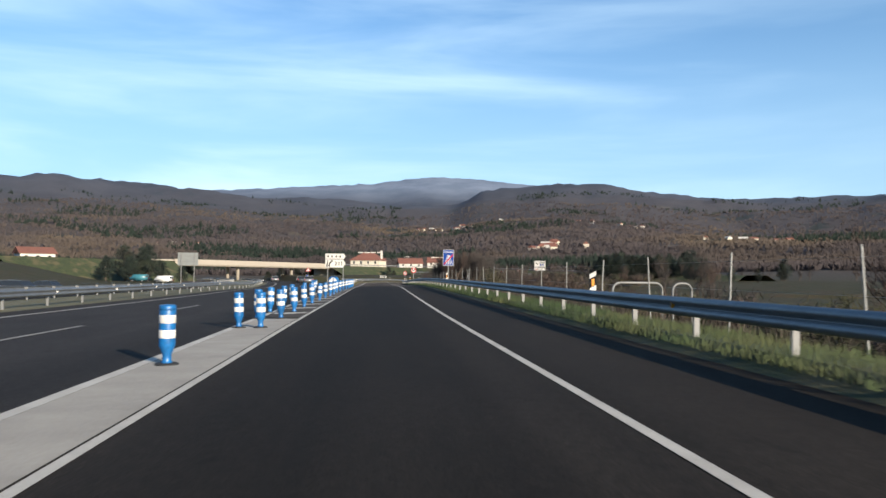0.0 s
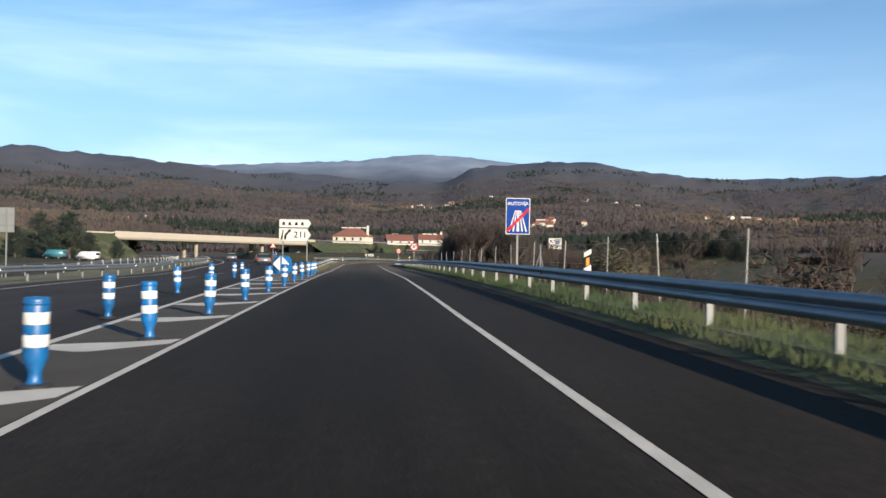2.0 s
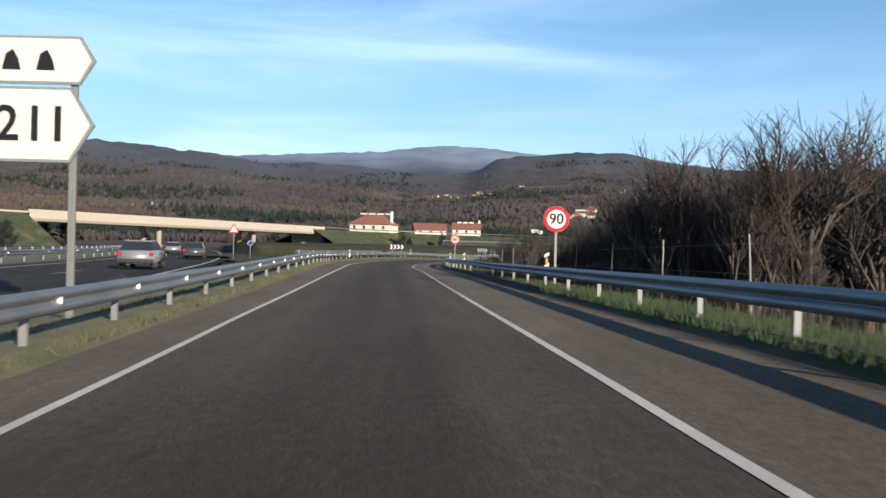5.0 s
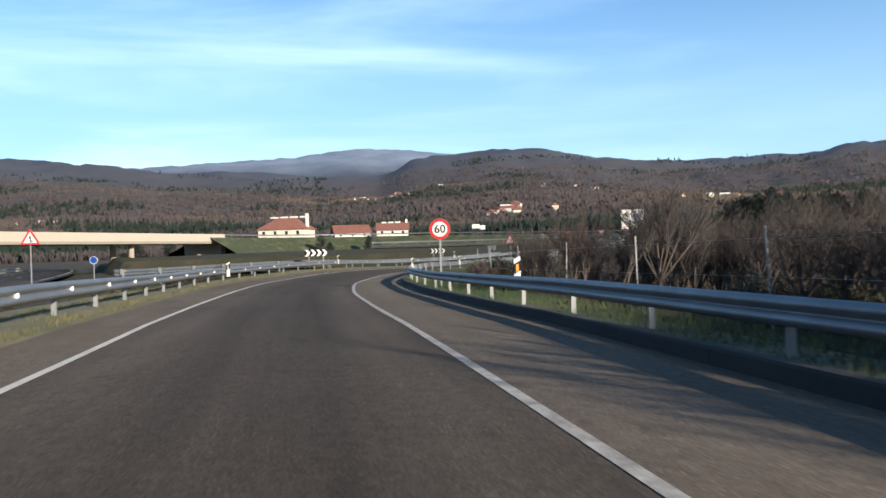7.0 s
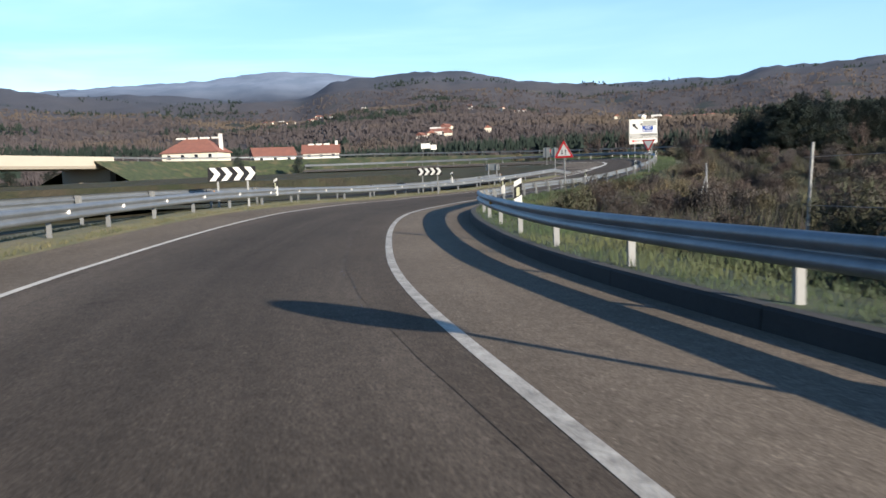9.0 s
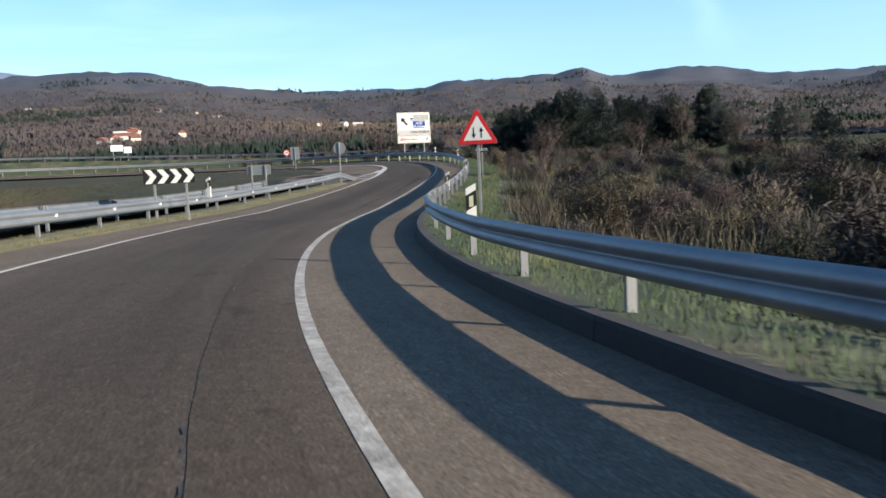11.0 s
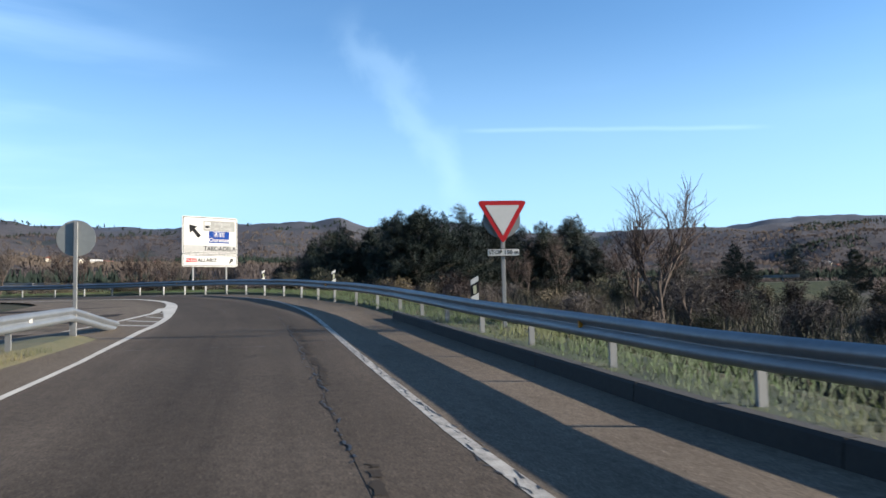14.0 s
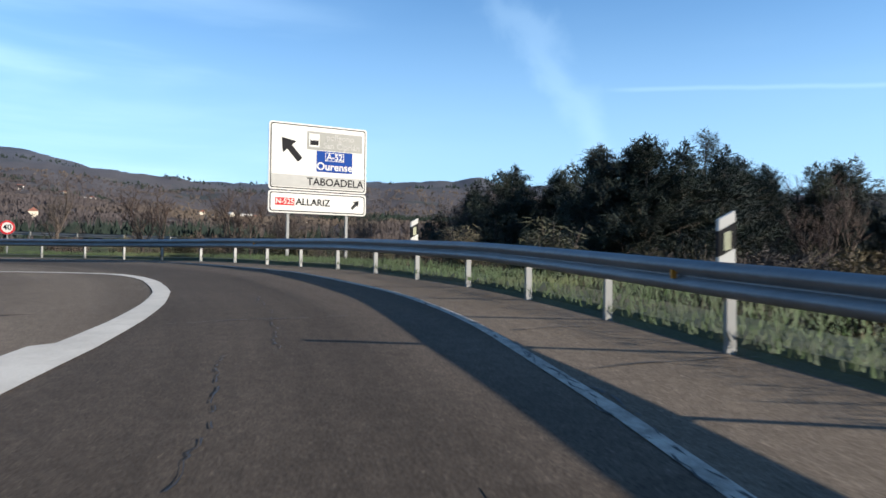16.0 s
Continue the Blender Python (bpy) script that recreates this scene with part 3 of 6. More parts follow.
def land_z(x, y):
    s, d = ramp.near(x, y)
    rz = road_z(s, d)
    if d > 0:
        fall = float(np.interp(s, [-60, 85, 110, 150, 190, 300], [5.0, 4.5, 2.2, 1.6, 1.2, 0.5]))
        z = rz - 0.32 - fall * smooth(6.5, 28, d)
    else:
        z = rz - float(np.interp(s, [215, 235], [0.38, 0.10])) - 0.35 * smooth(8, 30, -d)
    ms, md = mway.near(x, y)
    if -34 < md < 6 and y < 420:
        z = min(z, mway_z(x, y) - 0.45)
    if y > 75 and md < -40:
        z = max(z, z + (-1.2 + 5.0 * smooth(-42, -72, md) - z) * smooth(75, 150, y))
    dx, dy = x - EYE.x, y - EYE.y
    r = math.hypot(dx, dy)
    if r > 110:
        az = math.degrees(math.atan2(dx, dy))
        mid = 2600 * math.tan(radians(float(np.interp(az, *MID_RIDGE))))
        far = 4400 * math.tan(radians(float(np.interp(az, *FAR_RIDGE))))
        prof = float(np.interp(r, [110, 260, 420, 800, 1400, 2000, 2600, 3100, 4400, 5200], [z, -2.5, 4, 0.12 * mid, 0.42 * mid, 0.74 * mid, mid, 0.8 * mid, far, far * 0.6]))
        k = noise.fractal(Vector((x, y, 0)) * 0.0016, 1.0, 2.0, 5) * min(r * 0.022, 45) * (0.10 if abs(r - 2600) < 350 or r > 3900 else 1.0)
        k += noise.fractal(Vector((x, y, 7)) * 0.02, 1.0, 2.0, 3) * min(r * 0.0035, 7)
        z = z + (prof + k - z) * smooth(110, 300, r)
    else:
        z += noise.fractal(Vector((x, y, 3)) * 0.15, 1.0, 2.0, 3) * 0.06
    return z


def build_land():
    rings = list(np.arange(0, 150, 2.5)) + list(np.geomspace(150, 4880, 78))
    az = sorted(set(np.round(np.r_[np.arange(-180, 180, 2.0), np.arange(-50, 100, 0.5)], 2)))
    verts, faces = [], []
    n = len(az)
    cx, cy = 8.0, 110.0
    for r in rings[1:]:
        for a in az:
            x, y = cx + r * math.sin(radians(a)), cy + r * math.cos(radians(a))
            verts.append((x, y, land_z(x, y)))
    verts.append((cx, cy, land_z(cx, cy)))
    c = len(verts) - 1
    for i in range(n):
        faces.append((c, (i + 1) % n, i))
    for k in range(len(rings) - 2):
        for i in range(n):
            j = (i + 1) % n
            faces.append((k * n + i, k * n + j, (k + 1) * n + j, (k + 1) * n + i))
    me = bpy.data.meshes.new("ground")
    me.from_pydata(verts, [], faces)
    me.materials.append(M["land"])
    me.polygons.foreach_set("use_smooth", [True] * len(faces))
    me.update()
    if me.polygons[n + 5].normal.z < 0:
        me.flip_normals()
    tagged(new("ground", me), "winter valley of pasture, bare woods and hills", "ground", kind="structure")


build_land()


def structure(name, bm, mat, label, category, flip=False):
    ob = part(name, bm, mat)
    me = ob.data
    if sum(p.normal.z * p.area for p in me.polygons) < 0:
        me.flip_normals()
    return tagged(ob, label, category, kind="structure")


# ---- carriageways ----
lane = structure("ramp_road", ribbon([(left_edge, 0), (0, 0), (half, 0)], -55, 300, 1.0), M["asphalt"], "worn grey-brown asphalt exit ramp lane", "road")
edge_r = lambda s: value(RAIL_R, s) - float(np.interp(s, [40, 60, 111.9, 112, 221.0, 221.6, 227, 300], [0.5, 0.35, 0.35, 0.33, 0.33, 0.15, -0.12, -0.12]))
edge_l = lambda s: (left_edge(s) - 0.16) if s < 76 else ((value(RAIL_L, s) + 0.45) if s < 219 else float(np.interp(s, [219, 232, 242, 252, 300], [-9, -9, -5, -3.6, -3.6])))
structure("shoulder_right", ribbon([(half, 0), (edge_r, 0)], -55, 300, 1.0), M["shoulder"], "dusty brown asphalt hard shoulder beside the ramp", "road")
structure("shoulder_left", ribbon([(edge_l, 0), (left_edge, 0)], -55, 300, 0.5), M["shoulder"], "narrow dusty asphalt strip beside the ramp", "road")
structure("motorway_road", ribbon([(-9.2, -0.006), (-4, -0.006), (lambda s: 0.9 if s > 82 else 2.2 + (82 - s) * 0.0, -0.012)], -60, 440, 2.0, m_at), M["asphalt_new"], "dark asphalt motorway carriageway curving under the bridge", "road")
structure("motorway_road_opposite", ribbon([(-27.5, -0.05), (-16.5, -0.05)], -60, 440, 2.0, m_at), M["asphalt"], "grey asphalt opposite carriageway of the motorway", "road")
structure("median_strip", ribbon([(-16.5, -0.04), (-13, 0.08), (-9.2, 0.0)], -60, 440, 2.0, m_at), M["dry"], "rough grass median between the carriageways", "median")
structure("entry_road", ribbon([(-2.6, 0.0), (2.6, 0.0)], 0, float(entry.s[-1]), 1.5, e_at), M["asphalt"], "grey asphalt entry road beyond the barrier", "road")
structure("upper_road", ribbon([(-4.2, 0), (4.2, 0)], 0, 330, 2.0, u_at), M["asphalt"], "asphalt road on the embankment and bridge", "road")
# grass verges, banked up to the posts of the barriers
structure("verge_right", ribbon([(edge_r, -0.02), (lambda s: edge_r(s) + 0.18, lambda s: 0.18 if 105.5 < s < 221 else 0.03), (lambda s: max(value(RAIL_R, s), edge_r(s) + 0.25), lambda s: 0.18 if s < 221 else 0.10), (lambda s: value(RAIL_R, s) + 1.3, 0.10), (lambda s: value(RAIL_R, s) + 4, -0.5)], -55, 300, 1.0), M["grass"], "green grass verge under the steel barrier", "verge")
structure("verge_left", ribbon([(lambda s: value(RAIL_L, s) - 3.5, -0.25), (lambda s: value(RAIL_L, s) - 0.6, 0.1), (lambda s: value(RAIL_L, s), 0.1), (lambda s: value(RAIL_L, s) + 0.45, -0.01)], 77, 219, 1.0), M["dry"], "dry yellow grass verge under the left barrier", "verge")
# embankment of the upper road
structure("embankment", ribbon([(-16, -4.5), (-5.2, -0.1), (-4.2, -0.02)], 140, 330, 2.0, u_at), M["grass"], "grassy far slope of the road embankment", "embankment")
structure("embankment_front", ribbon([(4.2, -0.02), (5.2, -0.1), (lambda s: 5.2 + (float(np.interp(s, *UPPER_Z)) + 1.6) * 2.0, lambda s: -(float(np.interp(s, *UPPER_Z)) + 1.9))], 132, 330, 2.0, u_at), M["grass"], "green grass slope of the road embankment", "embankment")
structure("embankment_west", ribbon([(lambda s: -4.2 - (float(np.interp(s, *UPPER_Z)) + 1.2) * 1.8, -6.2), (-4.4, -0.05), (4.4, -0.05), (lambda s: 4.2 + (float(np.interp(s, *UPPER_Z)) + 1.2) * 1.8, -6.2)], 0, 54, 2.0, u_at), M["grass"], "grassy embankment at the bridge's far end", "embankment")


# ---- road markings ----
def marking(name, d, w, s0, s1, mat, label, place=at, step=1.0, h=0.006):
    return structure(name, ribbon([(lambda s: value(d, s) - value(w, s) / 2, h), (lambda s: value(d, s) + value(w, s) / 2, h)], s0, s1, step, place), mat, label, "road marking")


marking("edge_line_right", half, 0.115, -55, 104, M["paint"], "continuous white edge line of the ramp")
marking("edge_line_right_worn", half, 0.125, 104, 300, M["paint_worn"], "worn and cracked white edge line of the ramp")
marking("edge_line_left", left_edge, lambda s: 0.105 + 0.11 * smooth(212, 226, s), -55, 227, M["paint"], "continuous white left edge line of the ramp")
marking("motorway_line_right", 0.0, 0.16, -60, 430, M["paint"], "white edge line of the motorway", m_at)
marking("motorway_line_left", -7.6, 0.16, -60, 430, M["paint"], "white inner edge line of the motorway", m_at)
marking("upper_line", 3.5, 0.15, 0, 330, M["paint"], "white edge line of the upper road", u_at)
for k in range(26):
    marking("lane_dash", -3.75, 0.12, -30 + 13 * k, -25.5 + 13 * k, M["paint_worn"], "broken white lane line of the motorway", m_at, 1.5)
wander = lambda s: 1.27 + 0.22 * smooth(165, 154, s) + 0.10 * noise.noise(Vector((s * 0.09, 0, 0))) + 0.03 * noise.noise(Vector((s * 0.9, 3, 0)))
structure("resurfaced_strip", ribbon([(lambda s: wander(s) + (half(s) - 0.06 - wander(s)) * smooth(158, 141, s), 0.003), (lambda s: half(s) - 0.02, 0.003)], 141, 227, 0.4), M["asphalt_patch"], "darker resurfaced strip along the lane's outer edge", "road")


def crack(path, s0, s1, width, seed, gaps=0.3, name="pavement_crack", label="ragged open crack in the old asphalt", mat="tar"):
    """A ragged crack: short crooked quads of uneven width with breaks between."""
    g = random.Random(seed)
    bm = bmesh.new()
    s, off, last = s0, 0.0, None
    while s < s1:
        off = off * 0.8 + g.gauss(0, 0.022)
        w = width * g.uniform(0.2, 1.6)
        d = path(s) + off
        now = [bm.verts.new(at(s, d - w, 0.008)), bm.verts.new(at(s, d + w, 0.008))]
        if last and g.random() > gaps:
            bm.faces.new((last[0], last[1], now[1], now[0]))
        last = now
        s += g.uniform(0.05, 0.16)
    return structure(name, bm, M[mat], label, "road crack")


for k, (a, b, w, off) in enumerate(((198, 206, 0.035, 0.10), (210, 221, 0.045, 0.08))):
    crack(lambda q: wander(q) + off, a, b, w, 320 + k, 0.22, "oil_stain", "dark ragged stain along the asphalt seam", "asphalt_stain")
crack(wander, 206, 224, 0.010, 301, 0.3)
crack(wander, 152, 206, 0.005, 302, 0.75)
crack(lambda s: half(s) - 0.02, 190, 236, 0.007, 303, 0.4)
crack(lambda s: half(s) + 0.03, 205, 236, 0.010, 304, 0.4)
crack(lambda s: -0.1 + 0.05 * math.sin(s * 3), 226.5, 231.0, 0.006, 305, 0.35)
crack(lambda s: 0.9 + (s - 240) * 0.05, 231, 236.5, 0.008, 306, 0.5)
for s_, lo, hi, sd in ((215.6, -2.2, 4.3, 311), (229.4, 2.7, 4.4, 312), (231.5, 2.9, 4.2, 313), (202.5, 2.4, 4.3, 314), (218.7, 0.8, 4.2, 315), (233.2, -0.7, 1.5, 316), (192.0, 2.4, 4.2, 317)):
    g = random.Random(sd)
    bm = bmesh.new()
    last, off = None, 0.0
    for d in np.arange(lo, hi, 0.12):
        off += g.gauss(0, 0.03)
        w = 0.010 * g.uniform(0.3, 1.7)
        now = [bm.verts.new(at(s_ + off - w, d, 0.009)), bm.verts.new(at(s_ + off + w, d, 0.009))]
        if last and g.random() > 0.12:
            bm.faces.new((last[0], last[1], now[1], now[0]))
        last = now
    structure("transverse_crack", bm, M["tar"], "thin crack across the asphalt", "road crack")


def patch(points, mat, name, label, h=0.006):
    bm = bmesh.new()
    vs = [bm.verts.new((x, y, mway_z(x, y) + h)) for x, y in points]
    bm.faces.new(vs)
    return structure(name, bm, mat, label, "road marking")


def gore_left(y):
    return float(np.interp(y, mway.c[:, 1], mway.c[:, 0])) + 0.08


def gore_right(y):
    s, _ = ramp.near(6, y)
    return ramp.plan(s, left_edge(s) - 0.08)[0]


bm = bmesh.new()
last = None
for y in np.arange(-58, 0.6, 1.0):
    a, b = gore_left(y), gore_right(y)
    now = [bm.verts.new((x, y, mway_z(x, y) + 0.004)) for x in (a, b)]
    if last:
        bm.faces.new((last[0], last[1], now[1], now[0]))
    last = now
structure("gore_strip", bm, M["gore_paint"], "pale worn painted strip between ramp and motorway", "road marking")
bm = bmesh.new()
last = None
for y in np.arange(0.5, 76, 1.5):
    a, b = gore_left(y), gore_right(y)
    now = [bm.verts.new((x, y, mway_z(x, y) + 0.003)) for x in (a, b)]
    if last:
        bm.faces.new((last[0], last[1], now[1], now[0]))
    last = now
structure("gore_surface", bm, M["gore_dust"], "dusty asphalt wedge between ramp and motorway", "road")
GORE_Y = [3.6, 7.4, 11.0, 14.7, 18.3, 21.9, 25.6, 29.4, 33.5, 37.7, 41.9, 46.1, 50.4, 54.9, 59.3, 64.0, 69.0]
for y in GORE_Y:
    a, b = gore_left(y - 1.0), gore_right(y - 0.2)
    w = b - a
    dv = 0.45 + 0.55 * w
    v0, v1 = a + w * 0.38, a + w * 0.5
    patch([(a + 0.03, y - 0.55 * dv - 0.25), (v0, y - dv), (v1, y - dv), (b - 0.03, y - 0.55), (b - 0.03, y + 0.0), (v1, y - dv + 0.95), (v0, y - dv + 0.95), (a + 0.03, y - 0.55 * dv + 0.2)], M["paint"], "gore_bar", "worn white hatching chevron in the gore")
# nose where ramp and entry road meet
nose = [(232.0, -1.75), (229, -2.25), (225.7, -3.2), (223.8, -3.7), (222, -4.2)]
bm = bmesh.new()
last = None
for (s, d), w in zip(nose, (0.35, 0.3, 0.22, 0.18, 0.15)):
    now = [bm.verts.new(at(s, d - w * 0.5, 0.008)), bm.verts.new(at(s + w * 0.6, d + w * 0.5, 0.008))]
    if last:
        bm.faces.new((last[0], last[1], now[1], now[0]))
    last = now
structure("nose_line", bm, M["paint"], "white line round the tip of the hatched nose", "road marking")
marking("nose_edge", lambda s: left_edge(s) - 0.5 * float(np.interp(s, [227, 231, 234, 241], [0.1, 0.35, 0.15, 0.0])), ([226.5, 229, 231.5, 234, 237, 241], [0.22, 0.40, 0.52, 0.40, 0.30, 0.26]), 226.5, 241, M["paint"], "broad white line at the nose", h=0.010)
for s in (222.6, 224.2, 225.8, 227.4):
    dd = float(np.interp(s + 1.5, [v[0] for v in nose[::-1]], [v[1] for v in nose[::-1]]))
    bm = bmesh.new()
    vs = [bm.verts.new(at(*q, 0.006)) for q in ((s, left_edge(s) - 0.1), (s + 0.45, left_edge(s) - 0.1), (s + 1.7, dd + 0.2), (s + 1.25, dd + 0.2))]
    bm.faces.new(vs)
    structure("nose_bar", bm, M["paint_worn"], "worn white hatching bar in the nose", "road marking")
bend = Line([ramp.plan(s, d) for s, d in ((239.5, -0.45), (241, -0.45), (243.8, -0.6), (245.6, -1.15), (248, -2.5), (250.5, -4.4), (254, -6.3), (262, -8))])


def b_at(s, d, h=0.0):
    x, y = bend.plan(s, d)
    rs, rd = ramp.near(x, y)
    return Vector((x, y, road_z(rs, max(rd, -14)) + h))


marking("bend_line", 0.0, 0.24, 0.5, float(bend.s[-1]), M["paint"], "white line curving away round the bend", b_at, 0.5, 0.009)

# ---- kerb: cast concrete, with an open drain gap ----
def kerb(name, s0, s1):
    k = thing(name, "weathered concrete kerb with shade in its colour below the steel barrier", "kerb", "kerbs along the ramp", "structure")
    s = s0
    while s < s1 - 0.5:
        e = min(s + 3.0, s1)
        bm = ribbon([(lambda q: value(RAIL_R, q) - 0.33, -0.05), (lambda q: value(RAIL_R, q) - 0.31, 0.17), (lambda q: value(RAIL_R, q) - 0.28, 0.20),
                     (lambda q: value(RAIL_R, q) - 0.14, 0.20), (lambda q: value(RAIL_R, q) - 0.12, 0.0)], s + 0.008, e - 0.008, 1.0)
        bm.verts.ensure_lookup_table()
        vs = list(bm.verts)
        bm.faces.new(vs[:5])
        bm.faces.new(vs[-5:][::-1])
        bmesh.ops.recalc_face_normals(bm, faces=bm.faces[:])
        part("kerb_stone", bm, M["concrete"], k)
        s = e
    return k


kerb("kerb", 106.0, 221.5)

# ---- steel barriers ----
WAVE = [(0.0, 0.0), (0.03, 0.012), (0.08, 0.055), (0.08, 0.095), (0.015, 0.14), (0.0, 0.155), (0.015, 0.17), (0.08, 0.215), (0.08, 0.255), (0.03, 0.298), (0.0, 0.31)]
POST_MESH = None


def post_mesh(h0=-0.35, h1=0.50):
    bm = bmesh.new()
    box(bm, -0.045, 0.045, -0.004, 0.004, h0, h1)
    box(bm, -0.045, -0.038, 0.004, 0.05, h0, h1)
    box(bm, 0.038, 0.045, 0.004, 0.05, h0, h1)
    return mesh_of(bm, M["post"])


post_me = post_mesh()
refl_bm = boxed(-0.03, 0.03, -0.012, 0.012, 0, 0.085)
refl_me = mesh_of(refl_bm, M["band"])
amber_me = mesh_of(boxed(-0.03, 0.03, -0.012, 0.012, 0, 0.085), M["orange"])
block_me = mesh_of(boxed(-0.05, 0.05, -0.06, 0.06, 0.46, 0.72), M["post"])


def barrier(name, offset, side, s0, s1, label, place=at, spacing=2.7, base=0.5, line=ramp, group="steel crash barriers", reflect=4, post_drop=0.0, stations=None):
    """side: +1 where the traffic is to the barrier's left. Beam sections, posts and reflectors are parts."""
    t = thing(name, label, "barrier", group)
    s = s0
    while s < s1 - 0.5:
        e = min(s + 4.3, s1)
        rows = [((lambda q, o=o: value(offset, q) - side * o), (lambda q, h=h: value(base, q) + h)) for o, h in WAVE]
        bm = ribbon(rows, s - 0.12, e + 0.12, 1.1, place)
        if side < 0:
            bmesh.ops.reverse_faces(bm, faces=bm.faces[:])
        part("beam", bm, M["steel"], t, smooth=True)
        s = e
    if stations is None:
        stations = np.arange(s0 + 0.4, s1, spacing)
    for k, s in enumerate(q for q in stations if s0 < q < s1):
        p = place(s, value(offset, s) + side * 0.12, 0.2 - post_drop - max(0.0, 0.42 - value(base, s)))
        hd = line.heading(s)
        o = part("post", post_me, None, t)
        o.matrix_basis = pose(p.x, p.y, p.z, 0, 0, hd)
        q = place(s, value(offset, s) + side * 0.06, 0.0)
        o = part("spacer_block", block_me, None, t)
        o.matrix_basis = pose(q.x, q.y, q.z + value(base, s) - 0.43, 0, 0, hd)
        if reflect and k % reflect == 0:
            r = place(s + 0.6, value(offset, s + 0.6) - side * 0.045, value(base, s) + 0.12)
            o = part("reflector", refl_me if side < 0 else amber_me, None, t)
            o.matrix_basis = pose(r.x, r.y, r.z, 0, 0, hd + 12)
    return t


# where the outer barrier's posts stand: three metres apart, closer round the last bend
POSTS_R = []
for a, b, k in ((-51.0, 1.9, 18), (1.9, 42.7, 14), (42.7, 50.7, 3), (50.7, 101.1, 17), (101.1, 107.4, 2), (107.4, 132.6, 8), (132.6, 144.5, 4), (144.5, 157.7, 4), (157.7, 189.8, 11), (189.8, 200.6, 4), (200.6, 212.3, 4), (212.3, 217.5, 2), (217.5, 229.6, 5), (229.6, 298.9, 32)):
    POSTS_R += list(np.linspace(a, b, k, endpoint=False))


barrier("crash_barrier", RAIL_R, 1, -52, 300, "galvanised steel barrier along the ramp's outer verge", reflect=8, stations=POSTS_R)
barrier("crash_barrier", RAIL_L, -1, 78, 218.5, "galvanised steel barrier with white reflectors on dry grass", base=0.42, reflect=1, stations=np.arange(80.3, 218, 3.0))
# ramped-down ends of the left barrier
barrier("crash_barrier_end", lambda s: value(RAIL_L, s), -1, 218.6, 222.8, "sloping end piece of the steel barrier", base=([218.6, 222.8], [0.42, -0.14]), reflect=2)
barrier("crash_barrier", lambda s: float(np.interp(s, [150, 175, 214], [-8.5, -6.9, -6.3])), 1, 152, 213, "galvanised barrier of the entry road seen from behind", base=0.42, spacing=4.0, reflect=3)
barrier("median_barrier", -9.9, -1, -50, 330, "long steel barrier with white reflectors in the median", m_at, 4.0, 0.42, mway, reflect=2)
barrier("median_barrier", -15.8, 1, -50, 330, "steel barrier on the median's far side", m_at, 4.0, 0.42, mway, reflect=3)
barrier("bridge_rail", 4.0, 1, 136, 326, "pale steel barrier along the upper road", u_at, 4.0, 0.42, upper, reflect=0)


# ---- bridge ----
def build_bridge():
    b = thing("road_bridge", "long pale concrete overbridge on slim piers", "bridge")
    s0, s1 = 54, 137
    part("deck", ribbon([(-4.9, -1.35), (-5.2, -0.9), (-5.2, 0.05), (-4.7, 0.05), (-4.7, -0.03), (4.7, -0.03), (4.7, 0.05), (5.2, 0.05), (5.2, -0.9), (4.9, -1.35), (-4.9, -1.35)], s0, s1, 4.0, u_at), M["bridge"], b)
    for d in (-5.0, 5.0):
        part("parapet", ribbon([(d - 0.12, 0.05), (d - 0.12, 0.62), (d + 0.12, 0.62), (d + 0.12, 0.05)], s0, s1, 4.0, u_at), M["bridge"], b, "pale concrete parapet")
    for s in (84.5, 113.0):
        for d in (-2.2, 2.2):
            p = u_at(s, d, -1.4)
            bm = lathe([(0.55, -6.4), (0.55, -0.25), (0.75, 0.02)], 12)
            o = part("pier", bm, M["bridge"], b)
            o.matrix_basis = Matrix.Translation(p)
    for s, q in ((s0 + 0.6, -1), (s1 - 0.6, 1)):
        p = u_at(s, 0, -1.4)
        o = part("abutment", boxed(-5.0, 5.0, -0.5, 0.9, -4.8, 0.02, bevel=0.04), M["bridge"], b)
        o.matrix_basis = pose(p.x, p.y, p.z, 0, 0, upper.heading(s))
    return b


build_bridge()


# ---- signs ----
def pole(bm_or_none, x, z0, z1, y=0.03, w=0.04, d=0.025):
    bm = bmesh.new()
    box(bm, x - w, x + w, y, y + 2 * d, z0, z1, bevel=0.006)
    return bm


def speed_sign(text, x, y, z, rz, dia, label, foot=-1.0):
    t = thing("speed_limit_sign", label, "road sign", "speed limit signs", at=pose(x, y, z, 0, 0, rz))
    part("pole", pole(None, 0, foot, dia * 0.42), M["post"], t)
    r = dia / 2
    part("back_plate", plate(circle(r), -0.002, 0.028), M["sign_back"], t)
    part("red_ring", plate(circle(r * 0.985), -0.008, -0.002), M["sign_red"], t, "red rim")
    part("white_disc", plate(circle(r * 0.72), -0.013, -0.008), M["sign_white"], t, "white disc")
    writing("number", text, dia * 0.56, 0, -0.005 * dia, -0.016, M["sign_black"], t)
    return t


def triangle(side, down=False, grow=1.0):
    h = side * math.sqrt(3) / 2
    q = [(-side / 2 * grow, -h / 3 * grow), (side / 2 * grow, -h / 3 * grow), (0, 2 * h / 3 * grow)]
    if down:
        q = [(x, -z) for x, z in q][::-1]
    return q


